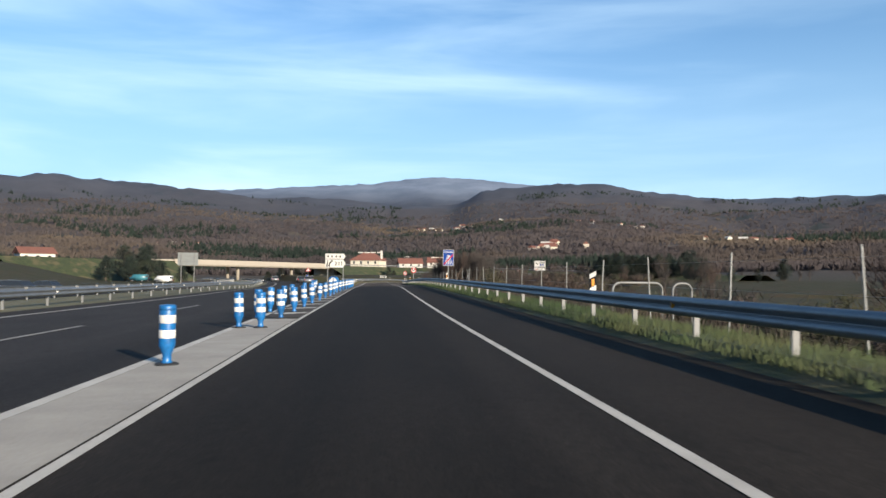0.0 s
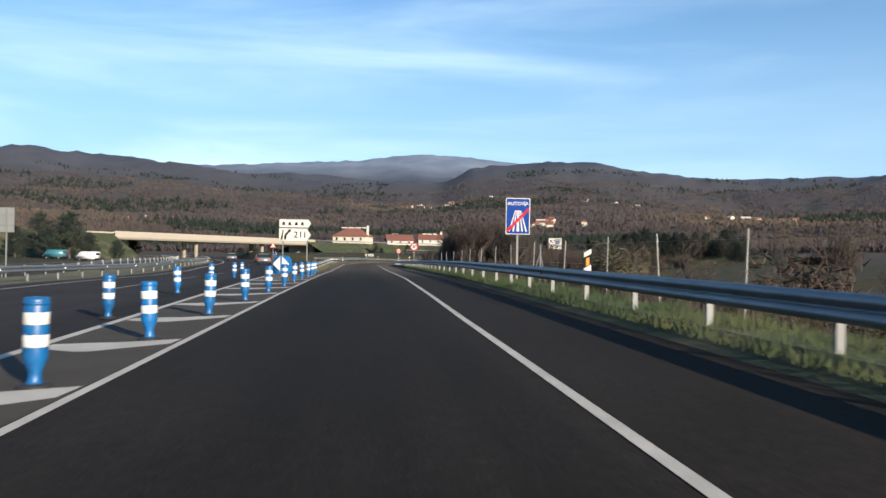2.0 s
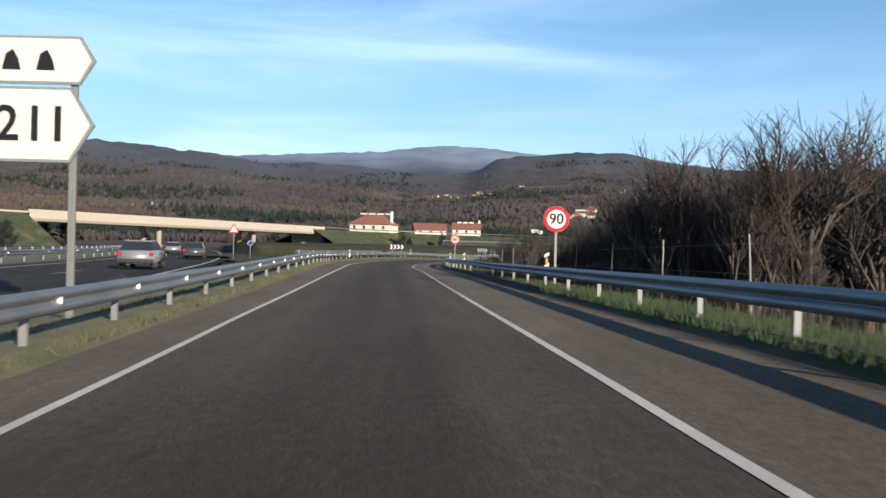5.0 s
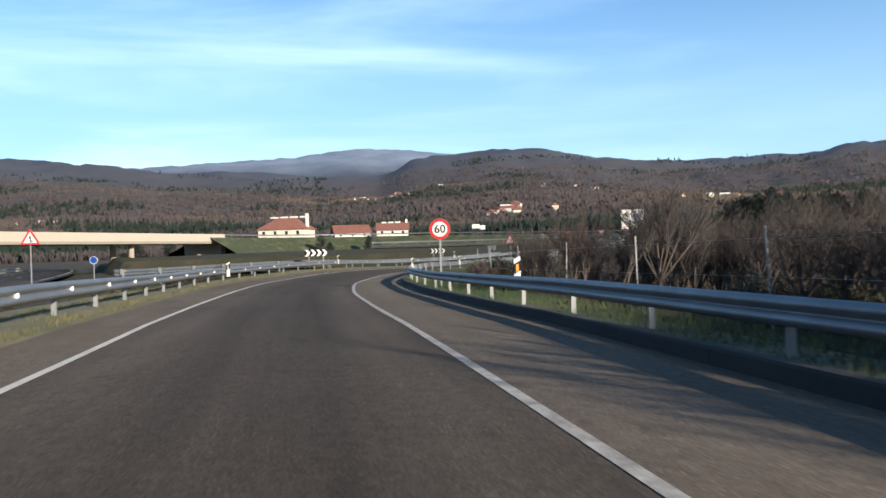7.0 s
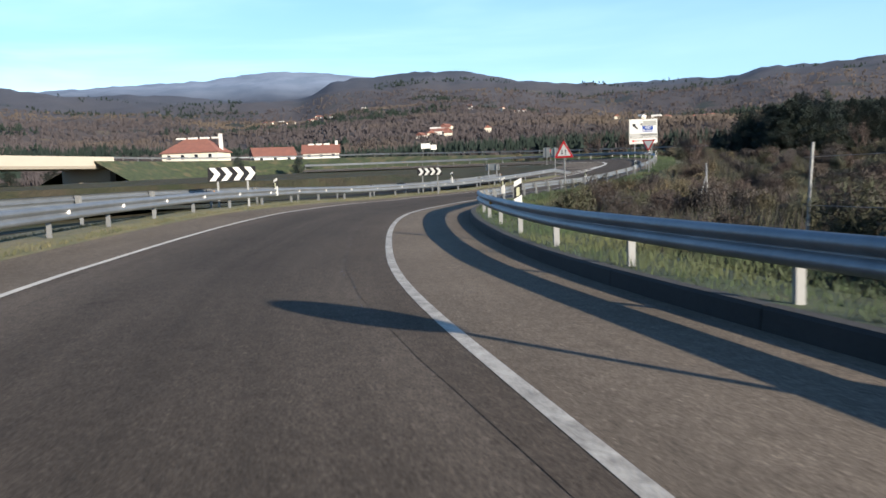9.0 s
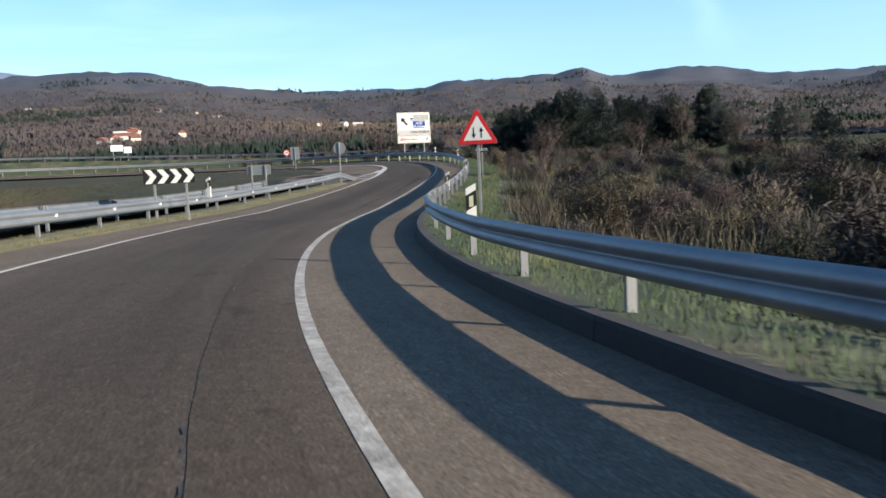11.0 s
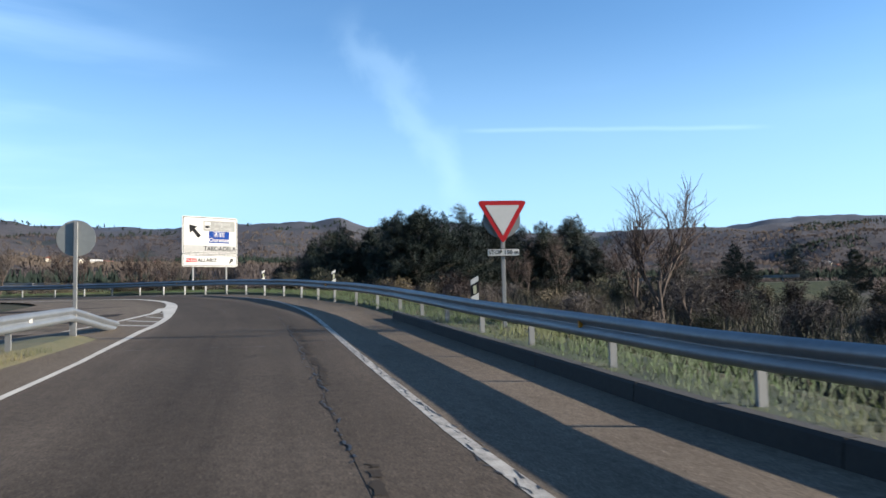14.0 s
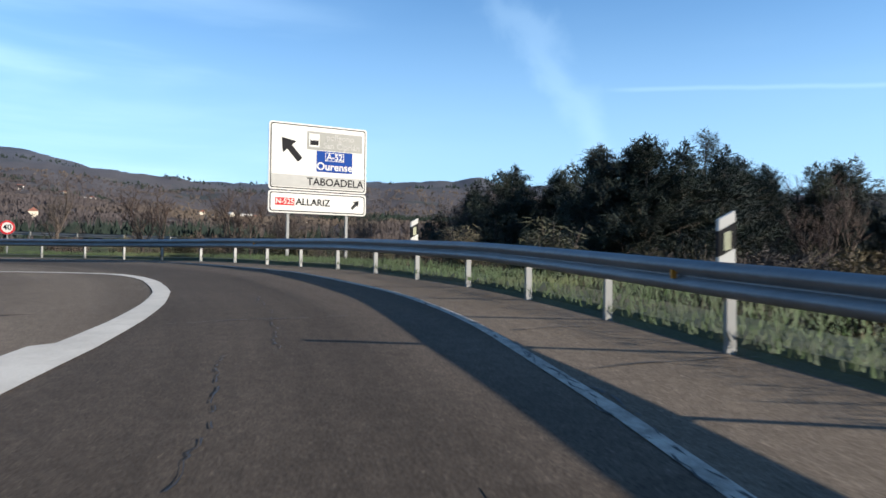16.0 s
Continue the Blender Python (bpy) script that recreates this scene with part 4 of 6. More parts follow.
def arrow(x, z, h, up, w):
    k = 1 if up else -1
    q = [(-w * 0.28, -h / 2), (w * 0.28, -h / 2), (w * 0.28, h * 0.12), (w, h * 0.12), (0, h / 2), (-w, h * 0.12), (-w * 0.28, h * 0.12)]
    q = [(x + a, z + k * b) for a, b in q]
    return q if up else q[::-1]


def warning_sign(x, y, z, rz, side, label, inner="two_way", foot=-1.2, down=False, plate_text=None, round_back=False):
    t = thing("yield_sign" if down else "warning_sign", label, "road sign", "triangular signs", at=pose(x, y, z, 0, 0, rz))
    part("pole", pole(None, 0, foot, side * 0.25), M["post"], t)
    part("back_plate", plate(rounded(triangle(side, down), side * 0.06), -0.002, 0.028), M["sign_back"], t)
    part("red_border", plate(rounded(triangle(side, down, 0.985), side * 0.06), -0.008, -0.002), M["sign_red"], t, "red border")
    part("white_panel", plate(rounded(triangle(side, down, 0.68), side * 0.012), -0.013, -0.008), M["sign_white"], t, "white panel")
    if inner == "two_way":
        part("arrow", plate(arrow(-side * 0.09, -side * 0.02, side * 0.26, False, side * 0.055), -0.017, -0.013), M["sign_black"], t, "black arrow pointing down")
        part("arrow", plate(arrow(side * 0.09, -side * 0.02, side * 0.26, True, side * 0.05), -0.017, -0.013), M["sign_black"], t, "black arrow pointing up")
    elif inner == "merge":
        part("arrow", plate(arrow(0, side * 0.0, side * 0.40, True, side * 0.07), -0.017, -0.013), M["sign_black"], t, "black arrow")
        part("side_road", plate([(0.02, -0.08 * side), (0.10 * side, -0.17 * side), (0.15 * side, -0.17 * side), (0.02, -0.01 * side)], -0.0165, -0.013), M["sign_black"], t)
    if plate_text:
        w, h, c = 0.70, 0.16, -0.80
        part("supplementary_plate", plate(rounded([(-w / 2, c - h / 2), (w / 2, c - h / 2), (w / 2, c + h / 2), (-w / 2, c + h / 2)], 0.02), -0.008, 0.02), M["sign_black"], t, "small plate with black rim")
        part("plate_face", plate([(-w / 2 + .012, c - h / 2 + .012), (w / 2 - .012, c - h / 2 + .012), (w / 2 - .012, c + h / 2 - .012), (-w / 2 + .012, c + h / 2 - .012)], -0.012, -0.008), M["sign_white"], t)
        writing("plate_text", plate_text, 0.125, 0, c, -0.014, M["sign_black"], t)
    if round_back:
        part("round_back", plate(circle(side * 0.37, 0, -side * 0.07), 0.085, 0.11), M["sign_back"], t, "round sign facing the other way")
    return t


def heading_at(x, y):
    return ramp.heading(ramp.near(x, y)[0])


speed_sign("90", 8.82, 103.42, 1.90, heading_at(8, 103) - 3, 0.87, "round red-rimmed 90 speed limit sign on a pole", -2.4)
speed_sign("60", 6.86, 140.69, 1.48, heading_at(6, 130) - 8, 0.82, "round red-rimmed 60 speed limit sign on a pole", -2.5)
speed_sign("40", 45.4, 253.5, 2.95, -22, 0.75, "round red-rimmed 40 speed limit sign beyond the bend", -2.2)
warning_sign(18.15, 179.78, 1.23, -40, 1.12, "triangular red-rimmed two-way traffic sign on a pole", "two_way", -2.6)
warning_sign(33.45, 199.10, 2.04, -47, 1.10, "inverted red-rimmed yield triangle with distance plate", None, -2.4, True, "STOP 150 m", True)
warning_sign(-16.34, 161.89, 2.08, 4, 1.2, "triangular merge warning sign beside the motorway", "merge", -3.2)


def end_of_motorway_sign():
    x, y = 12.28, 49.6
    t = thing("motorway_end_sign", "blue end-of-motorway panel with a red diagonal bar", "road sign", at=pose(x, y, 2.78, 0, 0, ramp.heading(57) - 2))
    w, h = 0.99, 1.475
    part("pole", pole(None, 0, -3.6, 0.5), M["post"], t)
    rect = lambda a, b: rounded([(-a, -b), (a, -b), (a, b), (-a, b)], 0.04)
    part("back_plate", plate(rect(w / 2, h / 2), -0.002, 0.028), M["sign_back"], t)
    part("white_border", plate(rect(w / 2 - 0.004, h / 2 - 0.004), -0.008, -0.002), M["sign_white"], t, "white border")
    part("blue_panel", plate(rect(w / 2 - 0.03, h / 2 - 0.03), -0.013, -0.008), M["sign_blue"], t, "blue panel")
    writing("heading", "AUTOVÍA", 0.195, 0, h * 0.34, -0.016, M["sign_white"], t)
    for a, b, c, d in ((-0.30, -0.26, -0.09, -0.07), (-0.17, -0.13, -0.055, -0.035), (-0.04, 0.0, -0.018, 0.002), (0.04, 0.0, 0.018, -0.002), (0.13, 0.17, 0.035, 0.055), (0.26, 0.30, 0.07, 0.09)):
        a, b = min(a, b), max(a, b) + 0.004
        c, d = min(c, d), max(c, d) + 0.004
        part("road_stripe", plate([(1.25 * a, -0.62), (1.25 * b, -0.62), (1.25 * d, 0.23), (1.25 * c, 0.23)], -0.0165, -0.013), M["sign_white"], t, "white perspective stripe")
    part("red_bar", plate([(-0.455, -0.55), (-0.40, -0.66), (0.455, 0.24), (0.455, 0.38)], -0.021, -0.0165), M["sign_red"], t, "red diagonal bar")
    return t


end_of_motorway_sign()


def exit_sign():
    t = thing("exit_sign", "white arrow-shaped exit sign with number 211 on two posts", "road sign", at=pose(-2.4, 90.6, -0.05, 0, 0, -2) @ Matrix.Scale(1.12, 4))
    for x in (-1.0, 1.0):
        part("pole", pole(None, x, -1.2, 3.6, 0.035, 0.05, 0.03), M["post"], t)
    for z0, z1, name in ((3.06, 3.76, "service_panel"), (1.93, 3.02, "exit_panel")):
        k = (z1 - z0) * 0.32
        o = [(-1.33, z0), (1.33 - k, z0), (1.33, (z0 + z1) / 2), (1.33 - k, z1), (-1.33, z1)]
        ins = [(-1.29, z0 + .04), (1.31 - k, z0 + .04), (1.27, (z0 + z1) / 2), (1.31 - k, z1 - .04), (-1.29, z1 - .04)]
        p = part(name, plate(o, -0.004, 0.03), M["sign_back"], t, "arrow-shaped panel")
        part("face", plate(ins, -0.010, -0.004), M["sign_white"], p)
    for digit, x in (("2", 0.06), ("1", 0.46), ("1", 0.80)):
        writing("exit_digit", digit, 0.72, x, 2.46, -0.014, M["sign_black"], t)
    part("exit_symbol", plate([(-1.2, 2.05), (-1.02, 2.05), (-0.94, 2.9), (-1.02, 2.9)], -0.014, -0.010), M["sign_black"], t)
    part("exit_symbol", plate([(-0.92, 2.05), (-0.72, 2.05), (-0.70, 2.42), (-0.42, 2.72), (-0.36, 2.64), (-0.34, 2.9), (-0.6, 2.9), (-0.54, 2.82), (-0.86, 2.5)], -0.014, -0.010), M["sign_black"], t)
    for x in (-0.95, -0.45, 0.1, 0.6):
        part("pictogram", plate([(x - .14, 3.26), (x + .14, 3.26), (x + .10, 3.42), (x + .02, 3.56), (x - .08, 3.5)], -0.014, -0.010), M["sign_black"], t)
    return t


exit_sign()


def direction_board():
    t = thing("direction_board", "large white direction board on two steel posts", "road sign", at=pose(49.6, 230.8, 0.54, 0, 0, -14))
    w, z0, z1, zm = 1.8, 2.37, 5.50, 3.15
    for x in (-1.08, 1.08):
        part("pole", pole(None, x, -0.6, 5.0, 0.05, 0.05, 0.04), M["post"], t)
    for a, b, nm in ((zm + 0.02, z1, "main_panel"), (z0, zm - 0.02, "lower_panel")):
        p = part(nm, plate(rounded([(-w, a), (w, a), (w, b), (-w, b)], 0.12), -0.004, 0.04), M["sign_white"], t, "white aluminium panel")
        part("black_rim", plate(rounded([(-w + .05, a + .05), (w - .05, a + .05), (w - .05, b - .05), (-w + .05, b - .05)], 0.10), -0.009, -0.004), M["sign_black"], p, "thin black rim")
        part("face", plate(rounded([(-w + .085, a + .085), (w - .085, a + .085), (w - .085, b - .085), (-w + .085, b - .085)], 0.08), -0.013, -0.009), M["sign_white"], p)
    f, g = -0.018, -0.013
    q = [(-0.13, -0.62), (0.13, -0.62), (0.13, 0.05), (0.38, 0.05), (0.0, 0.55), (-0.38, 0.05), (-0.13, 0.05)]
    c, s = math.cos(radians(42)), math.sin(radians(42))
    part("arrow", plate([(-1.05 + (x * c - z * s) * 0.85, 4.62 + (x * s + z * c) * 0.85) for x, z in q], f, g), M["sign_black"], t, "large black arrow")
    part("grey_panel", plate([(-0.45, 4.62), (1.62, 4.62), (1.62, 5.26), (-0.45, 5.26)], f, g), M["sign_grey"], t, "grey destination panel")
    part("symbol_tile", plate([(-0.38, 4.72), (0.0, 4.72), (0.0, 5.18), (-0.38, 5.18)], f - .004, f), M["sign_white"], t)
    part("factory_symbol", plate([(-0.34, 4.78), (-0.04, 4.78), (-0.04, 4.98), (-0.11, 4.92), (-0.11, 4.98), (-0.19, 4.92), (-0.19, 4.98), (-0.27, 4.92), (-0.34, 4.98)], f - .008, f - .004), M["sign_black"], t)
    writing("destination", "polígono", 0.30, 0.78, 5.09, f - .003, M["sign_pale"], t)
    writing("destination", "San Ciprián", 0.30, 0.83, 4.79, f - .003, M["sign_pale"], t)
    part("blue_panel", plate([(-0.10, 3.86), (1.25, 3.86), (1.25, 4.60), (-0.10, 4.60)], f, g), M["sign_blue"], t, "blue destination panel")
    part("route_frame", plate([(0.22, 4.26), (0.92, 4.26), (0.92, 4.55), (0.22, 4.55)], f - .003, f), M["sign_white"], t)
    part("route_field", plate([(0.24, 4.28), (0.90, 4.28), (0.90, 4.53), (0.24, 4.53)], f - .005, f - .003), M["sign_blue"], t)
    writing("route_number", "A-52", 0.30, 0.57, 4.40, f - .008, M["sign_white"], t)
    writing("destination", "Ourense", 0.38, 0.575, 4.05, f - .003, M["sign_white"], t)
    part("pale_panel", plate([(-1.70, 3.28), (1.70, 3.28), (1.70, 3.70), (-1.70, 3.70)], f, g), M["sign_pale"], t, "pale grey band")
    writing("destination", "TABOADELA", 0.37, 0.62, 3.49, f - .003, M["sign_black"], t)
    part("red_tile", plate([(-1.56, 2.63), (-0.88, 2.63), (-0.88, 2.89), (-1.56, 2.89)], f, g), M["sign_red"], t, "red route tile")
    writing("route_number", "N-525", 0.25, -1.22, 2.76, f - .003, M["sign_white"], t)
    writing("destination", "ALLARIZ", 0.33, -0.20, 2.76, f - .003, M["sign_black"], t)
    q = [(-0.05, -0.2), (0.05, -0.2), (0.05, 0.02), (0.14, 0.02), (0, 0.2), (-0.14, 0.02), (-0.05, 0.02)]
    part("arrow", plate([(1.38 + x * c + z * s, 2.76 - x * s + z * c) for x, z in q], f, g), M["sign_black"], t, "small black arrow")
    return t


direction_board()


def chevron_board(x, y, z, rz, w, label):
    t = thing("chevron_board", label, "road sign", "curve chevron boards", at=pose(x, y, z, 0, 0, rz))
    h = w * 0.30
    part("panel", plate(rounded([(-w / 2, -h / 2), (w / 2, -h / 2), (w / 2, h / 2), (-w / 2, h / 2)], 0.02), -0.004, 0.03), M["sign_black"], t, "black panel")
    for k in range(4):
        a = -w / 2 + w * 0.03 + k * w * 0.245
        b, e = w * 0.12, h * 0.47
        part("chevron", plate([(a, -e), (a + b, -e), (a + b * 1.95, 0), (a + b, e), (a, e), (a + b * 0.95, 0)], -0.009, -0.004), M["sign_white"], t, "white chevron")
    for k in (-0.3, 0.32):
        part("pole", pole(None, k * w, -1.9, h * 0.3, 0.035), M["post"], t)
    return t


chevron_board(0.97, 170.3, 0.66, 4, 1.75, "black board with four white chevrons on the bend")
chevron_board(12.6, 189.0, 0.46, -25, 1.6, "black board with white chevrons behind the barrier")


def back_of_sign(x, y, z, rz, w, h, label, poles=(-0.35, 0.35), foot=-2.2, disc=False):
    t = thing("sign_seen_from_behind", label, "road sign", "signs facing away", at=pose(x, y, z, 0, 0, rz))
    o = circle(w / 2) if disc else rounded([(-w / 2, -h / 2), (w / 2, -h / 2), (w / 2, h / 2), (-w / 2, h / 2)], 0.03)
    part("panel", plate(o, 0.03, 0.055), M["sign_back"], t, "bare grey aluminium panel")
    for k in poles:
        part("pole", pole(None, k * w, foot, h * 0.45, -0.03), M["post"], t)
    for k in (-0.22, 0.22):
        if not disc:
            part("bracket", boxed(-w * 0.48, w * 0.48, 0.012, 0.03, k * h - 0.02, k * h + 0.02), M["post"], t)
    return t


back_of_sign(28.2, 206.8, 1.79, -40, 0.80, 0.80, "grey back of a round sign on a tall pole", (0,), -2.4, True)
back_of_sign(-15.5, 63.4, 2.7, 0, 2.2, 1.4, "grey back of a panel in the motorway median", (-0.32, 0.32), -3.4)
back_of_sign(20.42, 200.84, 0.62, -38, 1.2, 0.5, "low grey sign back beside the entry road", (-0.3, 0.3), -1.7)
back_of_sign(38.2, 235.3, 2.35, -38, 0.9, 1.25, "grey back of an upright panel by the junction", (0,), -1.9)

# ---- delineators ----
def delineator_mesh(mat="orange", lens="amber reflector"):
    t = thing("delineator_post", "white marker post with black slanted band and reflector", "marker post", "marker posts")
    w = 0.075
    bm = plate([(-w, -0.45), (w, -0.45), (w, 0.28), (-w, 0.20)], -0.03, 0.03)
    part("post", bm, M["sign_white"], t, "white plastic post")
    part("black_band", plate([(-w - .003, -0.135), (w + .003, -0.05), (w + .003, 0.18), (-w - .003, 0.095)], -0.034, 0.034), M["sign_black"], t, "black slanted band")
    part("reflector", plate([(-0.032, -0.08), (0.032, -0.06), (0.032, 0.10), (-0.032, 0.08)], -0.039, -0.034), M[mat], t, lens)
    return t


def delineator(s, d, h, x=None):
    p = at(s, d, h)
    return pose(p.x, p.y, p.z, 0, 0, ramp.heading(s) - 8)


d0 = delineator_mesh()
d2 = delineator_mesh("pale_reflector", "pale reflector")
for first, places in ((d0, (1.9, 39.7, 107.2, 133.0)), (d2, (160.7, 181.0, 200.8, 215.3, 229.65, 238.4))):
    first.matrix_basis = delineator(places[0], value(RAIL_R, places[0]) + 0.1, 0.98)
    for s in places[1:]:
        copy_thing(first, delineator(s, value(RAIL_R, s) + 0.1, 0.98))
for x, y, z in ((2.6, 173.0, 0.15), (14.6, 191.2, 0.09), (-2.6, 150.0, 0.1)):
    o = copy_thing(d2, pose(x, y, z, 0, 0, heading_at(x, y) - 6))
    o["label"] = "white marker post with black band beside the barrier"


# ---- blue flexible bollards ----
def bollard():
    t = thing("flexible_bollard", "blue plastic bollard with two white reflective bands", "bollard", "bollards in the gore")
    body = lathe([(0.085, 0.02), (0.06, 0.06), (0.058, 0.13), (0.10, 0.24), (0.108, 0.27), (0.108, 0.335), (0.108, 0.78), (0.10, 0.80), (0.05, 0.805)], 16)
    part("body", body, M["blue"], t, smooth=False)
    part("base", lathe([(0.16, 0.0), (0.15, 0.02), (0.09, 0.03)], 14), M["rubber"], t, "black rubber foot")
    for z in (0.36, 0.56):
        part("reflective_band", lathe([(0.1085, z), (0.1105, z + 0.005), (0.1105, z + 0.105), (0.1085, z + 0.11)], 16), M["band"], t, "white reflective band")
    part("cap", lathe([(0.112, 0.735), (0.114, 0.75), (0.112, 0.765)], 16), M["blue"], t)
    return t


b0 = bollard()
random.seed(4)
# distance to the left of the ramp's middle: the outer row along the lane, the inner row along the motorway
outer = [(-10.8, 2.85), (-3.6, 2.64), (0.1, 2.62)] + [(y, float(np.interp(y, [3, 10, 22, 32, 46, 60, 69], [2.62, 2.68, 2.56, 2.58, 2.35, 2.42, 2.66]))) for y in GORE_Y]
inner = [(-3.6, 3.13), (0.1, 3.27), (3.6, 3.40), (7.4, 3.42), (11.0, 3.5), (18.3, 3.68), (25.6, 3.9), (33.0, 4.29), (41.7, 5.05), (50.5, 5.75), (58.4, 6.1), (66.8, 7.0)]
spots = [(float(np.interp(y, ramp.c[:, 1], ramp.c[:, 0])) - d, y) for y, d in outer + inner]
for k, (x, y) in enumerate(spots):
    m = pose(x, y, mway_z(x, y) + 0.006, random.uniform(-2.5, 2.5), random.uniform(-2.5, 2.5), random.uniform(0, 360))
    if k == 0:
        b0.matrix_basis = m
    else:
        copy_thing(b0, m)


def crash_cushion():
    x, y = -0.6, 71.3
    t = thing("crash_cushion", "rounded blue divider beacon with two white arrows", "beacon", at=pose(x, y, mway_z(x, y), 0, 0, 2) @ Matrix.Scale(1.18, 4))
    bm = bmesh.new()
    n = 18
    prof = [(1.0, 0.0), (1.02, 0.06), (0.98, 0.55), (0.90, 0.85), (0.62, 1.02), (0.2, 1.05)]
    rings = [[bm.verts.new((0.58 * k * math.sin(radians(-100 + 200 * i / n)), 0.55 - 0.6 * k * math.cos(radians(-100 + 200 * i / n)), z)) for i in range(n + 1)] for k, z in prof]
    for a, b in zip(rings, rings[1:]):
        for i in range(n):
            bm.faces.new((a[i], a[i + 1], b[i + 1], b[i])).smooth = True
    bm.faces.new(rings[-1])
    bm.faces.new([r[0] for r in rings][::-1] + [r[-1] for r in rings])
    bmesh.ops.recalc_face_normals(bm, faces=bm.faces[:])
    part("body", bm, M["blue"], t)
    for k in (-1, 1):
        part("arrow", plate([(k * 0.05, 0.14), (k * 0.46, 0.56), (k * 0.05, 1.0)][::k], -0.085, -0.05), M["sign_white"], t, "white triangular arrow")
    return t


crash_cushion()

# ---- wire fence along the right verge ----
fence = thing("wire_fence", "line of thin grey concrete posts with fence wire", "fence")
fp_me = mesh_of(boxed(-0.018, 0.018, -0.018, 0.018, -0.9, 2.12, bevel=0.005), M["post"])
random.seed(8)
tops = []
for s in np.interp(np.arange(-12, 26), [-12, 0, 4, 6, 10, 16, 25], [-46, 18, 39.5, 48.8, 71, 106.3, 156.3]):
    p = at(s, value(RAIL_R, s) + 3.5, -0.4)
    o = part("fence_post", fp_me, None, fence)
    o.matrix_basis = pose(p.x, p.y, p.z, random.uniform(-3, 3), random.uniform(-3, 3), ramp.heading(s))
    tops.append(p)
for h in (0.5, 1.2, 1.9):
    bm = bmesh.new()
    for a, b in zip(tops, tops[1:]):
        tube(bm, a + Vector((0, 0, h)), b + Vector((0, 0, h)), 0.004, 0.004, 3)
    part("wire", bm, M["post"], fence)


def stay_post(x, y):
    z = land_z(x, y)
    t = thing("strutted_fence_post", "grey metal post braced by two slanting struts", "fence post", at=pose(x, y, z, 0, 0, 20))
    bm = bmesh.new()
    tube(bm, (0, 0, -0.3), (0, 0, 2.2), 0.04, 0.035, 8)
    part("post", bm, M["post"], t)
    for k in (-1, 1):
        bm = bmesh.new()
        tube(bm, (0.6 * k, 0.25, -0.3), (0, 0, 1.75), 0.022, 0.022, 6)
        part("strut", bm, M["post"], t)
    return t


stay_post(14.6, 57.3)


def hoop_rail(x, y, width, top):
    """A bent-tube guard hoop standing on the slope."""
    z = land_z(x, y)
    t = thing("tubular_guard_hoop", "pale green bent steel tube hoop behind the barrier", "guard rail", "guard hoops on the slope", at=pose(x, y, z, 0, 0, -4))
    w, r, h = width / 2, 0.32, top - z
    line = [(-w, -0.4), (-w, h - r)] + [(-w + r - r * math.cos(radians(a)), h - r + r * math.sin(radians(a))) for a in (22, 45, 68, 90)]
    line += [(-q, v) for q, v in line[::-1]]
    bm = bmesh.new()
    for a, b in zip(line, line[1:]):
        tube(bm, (a[0], 0, a[1]), (b[0], 0, b[1]), 0.05, 0.05, 7)
    part("tube", bm, M["post"], t)
    return t


hoop_rail(19.3, 13.0, 2.2, 0.92)
hoop_rail(21.5, 13.5, 0.85, 0.9)
stay_post(18.97, 167.2)


# ---- houses ----
def house(x, y, z, rz, w, d, eave, ridge, label, wall_mat, chimney=True, gable=True, skylights=0, windows=3):
    t = thing("house", label, "house", "houses beyond the embankment", at=pose(x, y, z, 0, 0, rz))
    bm = bmesh.new()
    box(bm, -w / 2, w / 2, -d / 2, d / 2, -2.5, eave)
    part("wall", bm, M[wall_mat], t)
    bm = bmesh.new()
    o = 0.45
    ge = 0 if gable else d * 0.45
    a = [bm.verts.new(q) for q in ((-w / 2 - o, -d / 2 - o, eave - .15), (w / 2 + o, -d / 2 - o, eave - .15), (w / 2 + o, d / 2 + o, eave - .15), (-w / 2 - o, d / 2 + o, eave - .15), (-w / 2 - o + ge, 0, ridge), (w / 2 + o - ge, 0, ridge))]
    b = [bm.verts.new(v.co - Vector((0, 0, 0.18))) for v in a]
    for f in ((0, 1, 5, 4), (2, 3, 4, 5), (1, 2, 5), (3, 0, 4)):
        bm.faces.new([a[i] for i in f])
        bm.faces.new([b[i] for i in f][::-1])
    for i in range(4):
        bm.faces.new((a[i], b[i], b[(i + 1) % 4], a[(i + 1) % 4]))
    bmesh.ops.recalc_face_normals(bm, faces=bm.faces[:])
    part("roof", bm, M["roof"], t, "red clay tile roof")
    for k in range(windows):
        u = -w / 2 + w * (k + 0.5) / windows
        p = part("window", boxed(u - 0.6, u + 0.6, -d / 2 - 0.06, -d / 2 + 0.02, eave * 0.42, eave * 0.82), M["white_wall"], t, "white window frame")
        part("pane", boxed(u - 0.45, u + 0.45, -d / 2 - 0.075, -d / 2 - 0.06, eave * 0.46, eave * 0.78), M["glass"], p)
    p = part("window", boxed(-w / 2 - 0.06, -w / 2 + 0.02, -0.5, 0.5, eave * 0.4, eave * 0.8), M["white_wall"], t)
    part("pane", boxed(-w / 2 - 0.075, -w / 2 - 0.06, -0.38, 0.38, eave * 0.44, eave * 0.76), M["glass"], p)
    if chimney:
        part("chimney", boxed(w / 2 - 1.0, w / 2 - 0.2, -0.5, 0.5, eave, ridge + 1.0, bevel=0.03), M["white_wall"], t, "whitewashed chimney")
    for k in range(skylights):
        u = -w * 0.36 + w * 0.22 * k
        part("ridge_strip", boxed(u, u + w * 0.17, -0.5, 0.5, ridge - 0.25, ridge + 0.25, bevel=0.05), M["white_wall"], t, "pale ridge section")
    return t


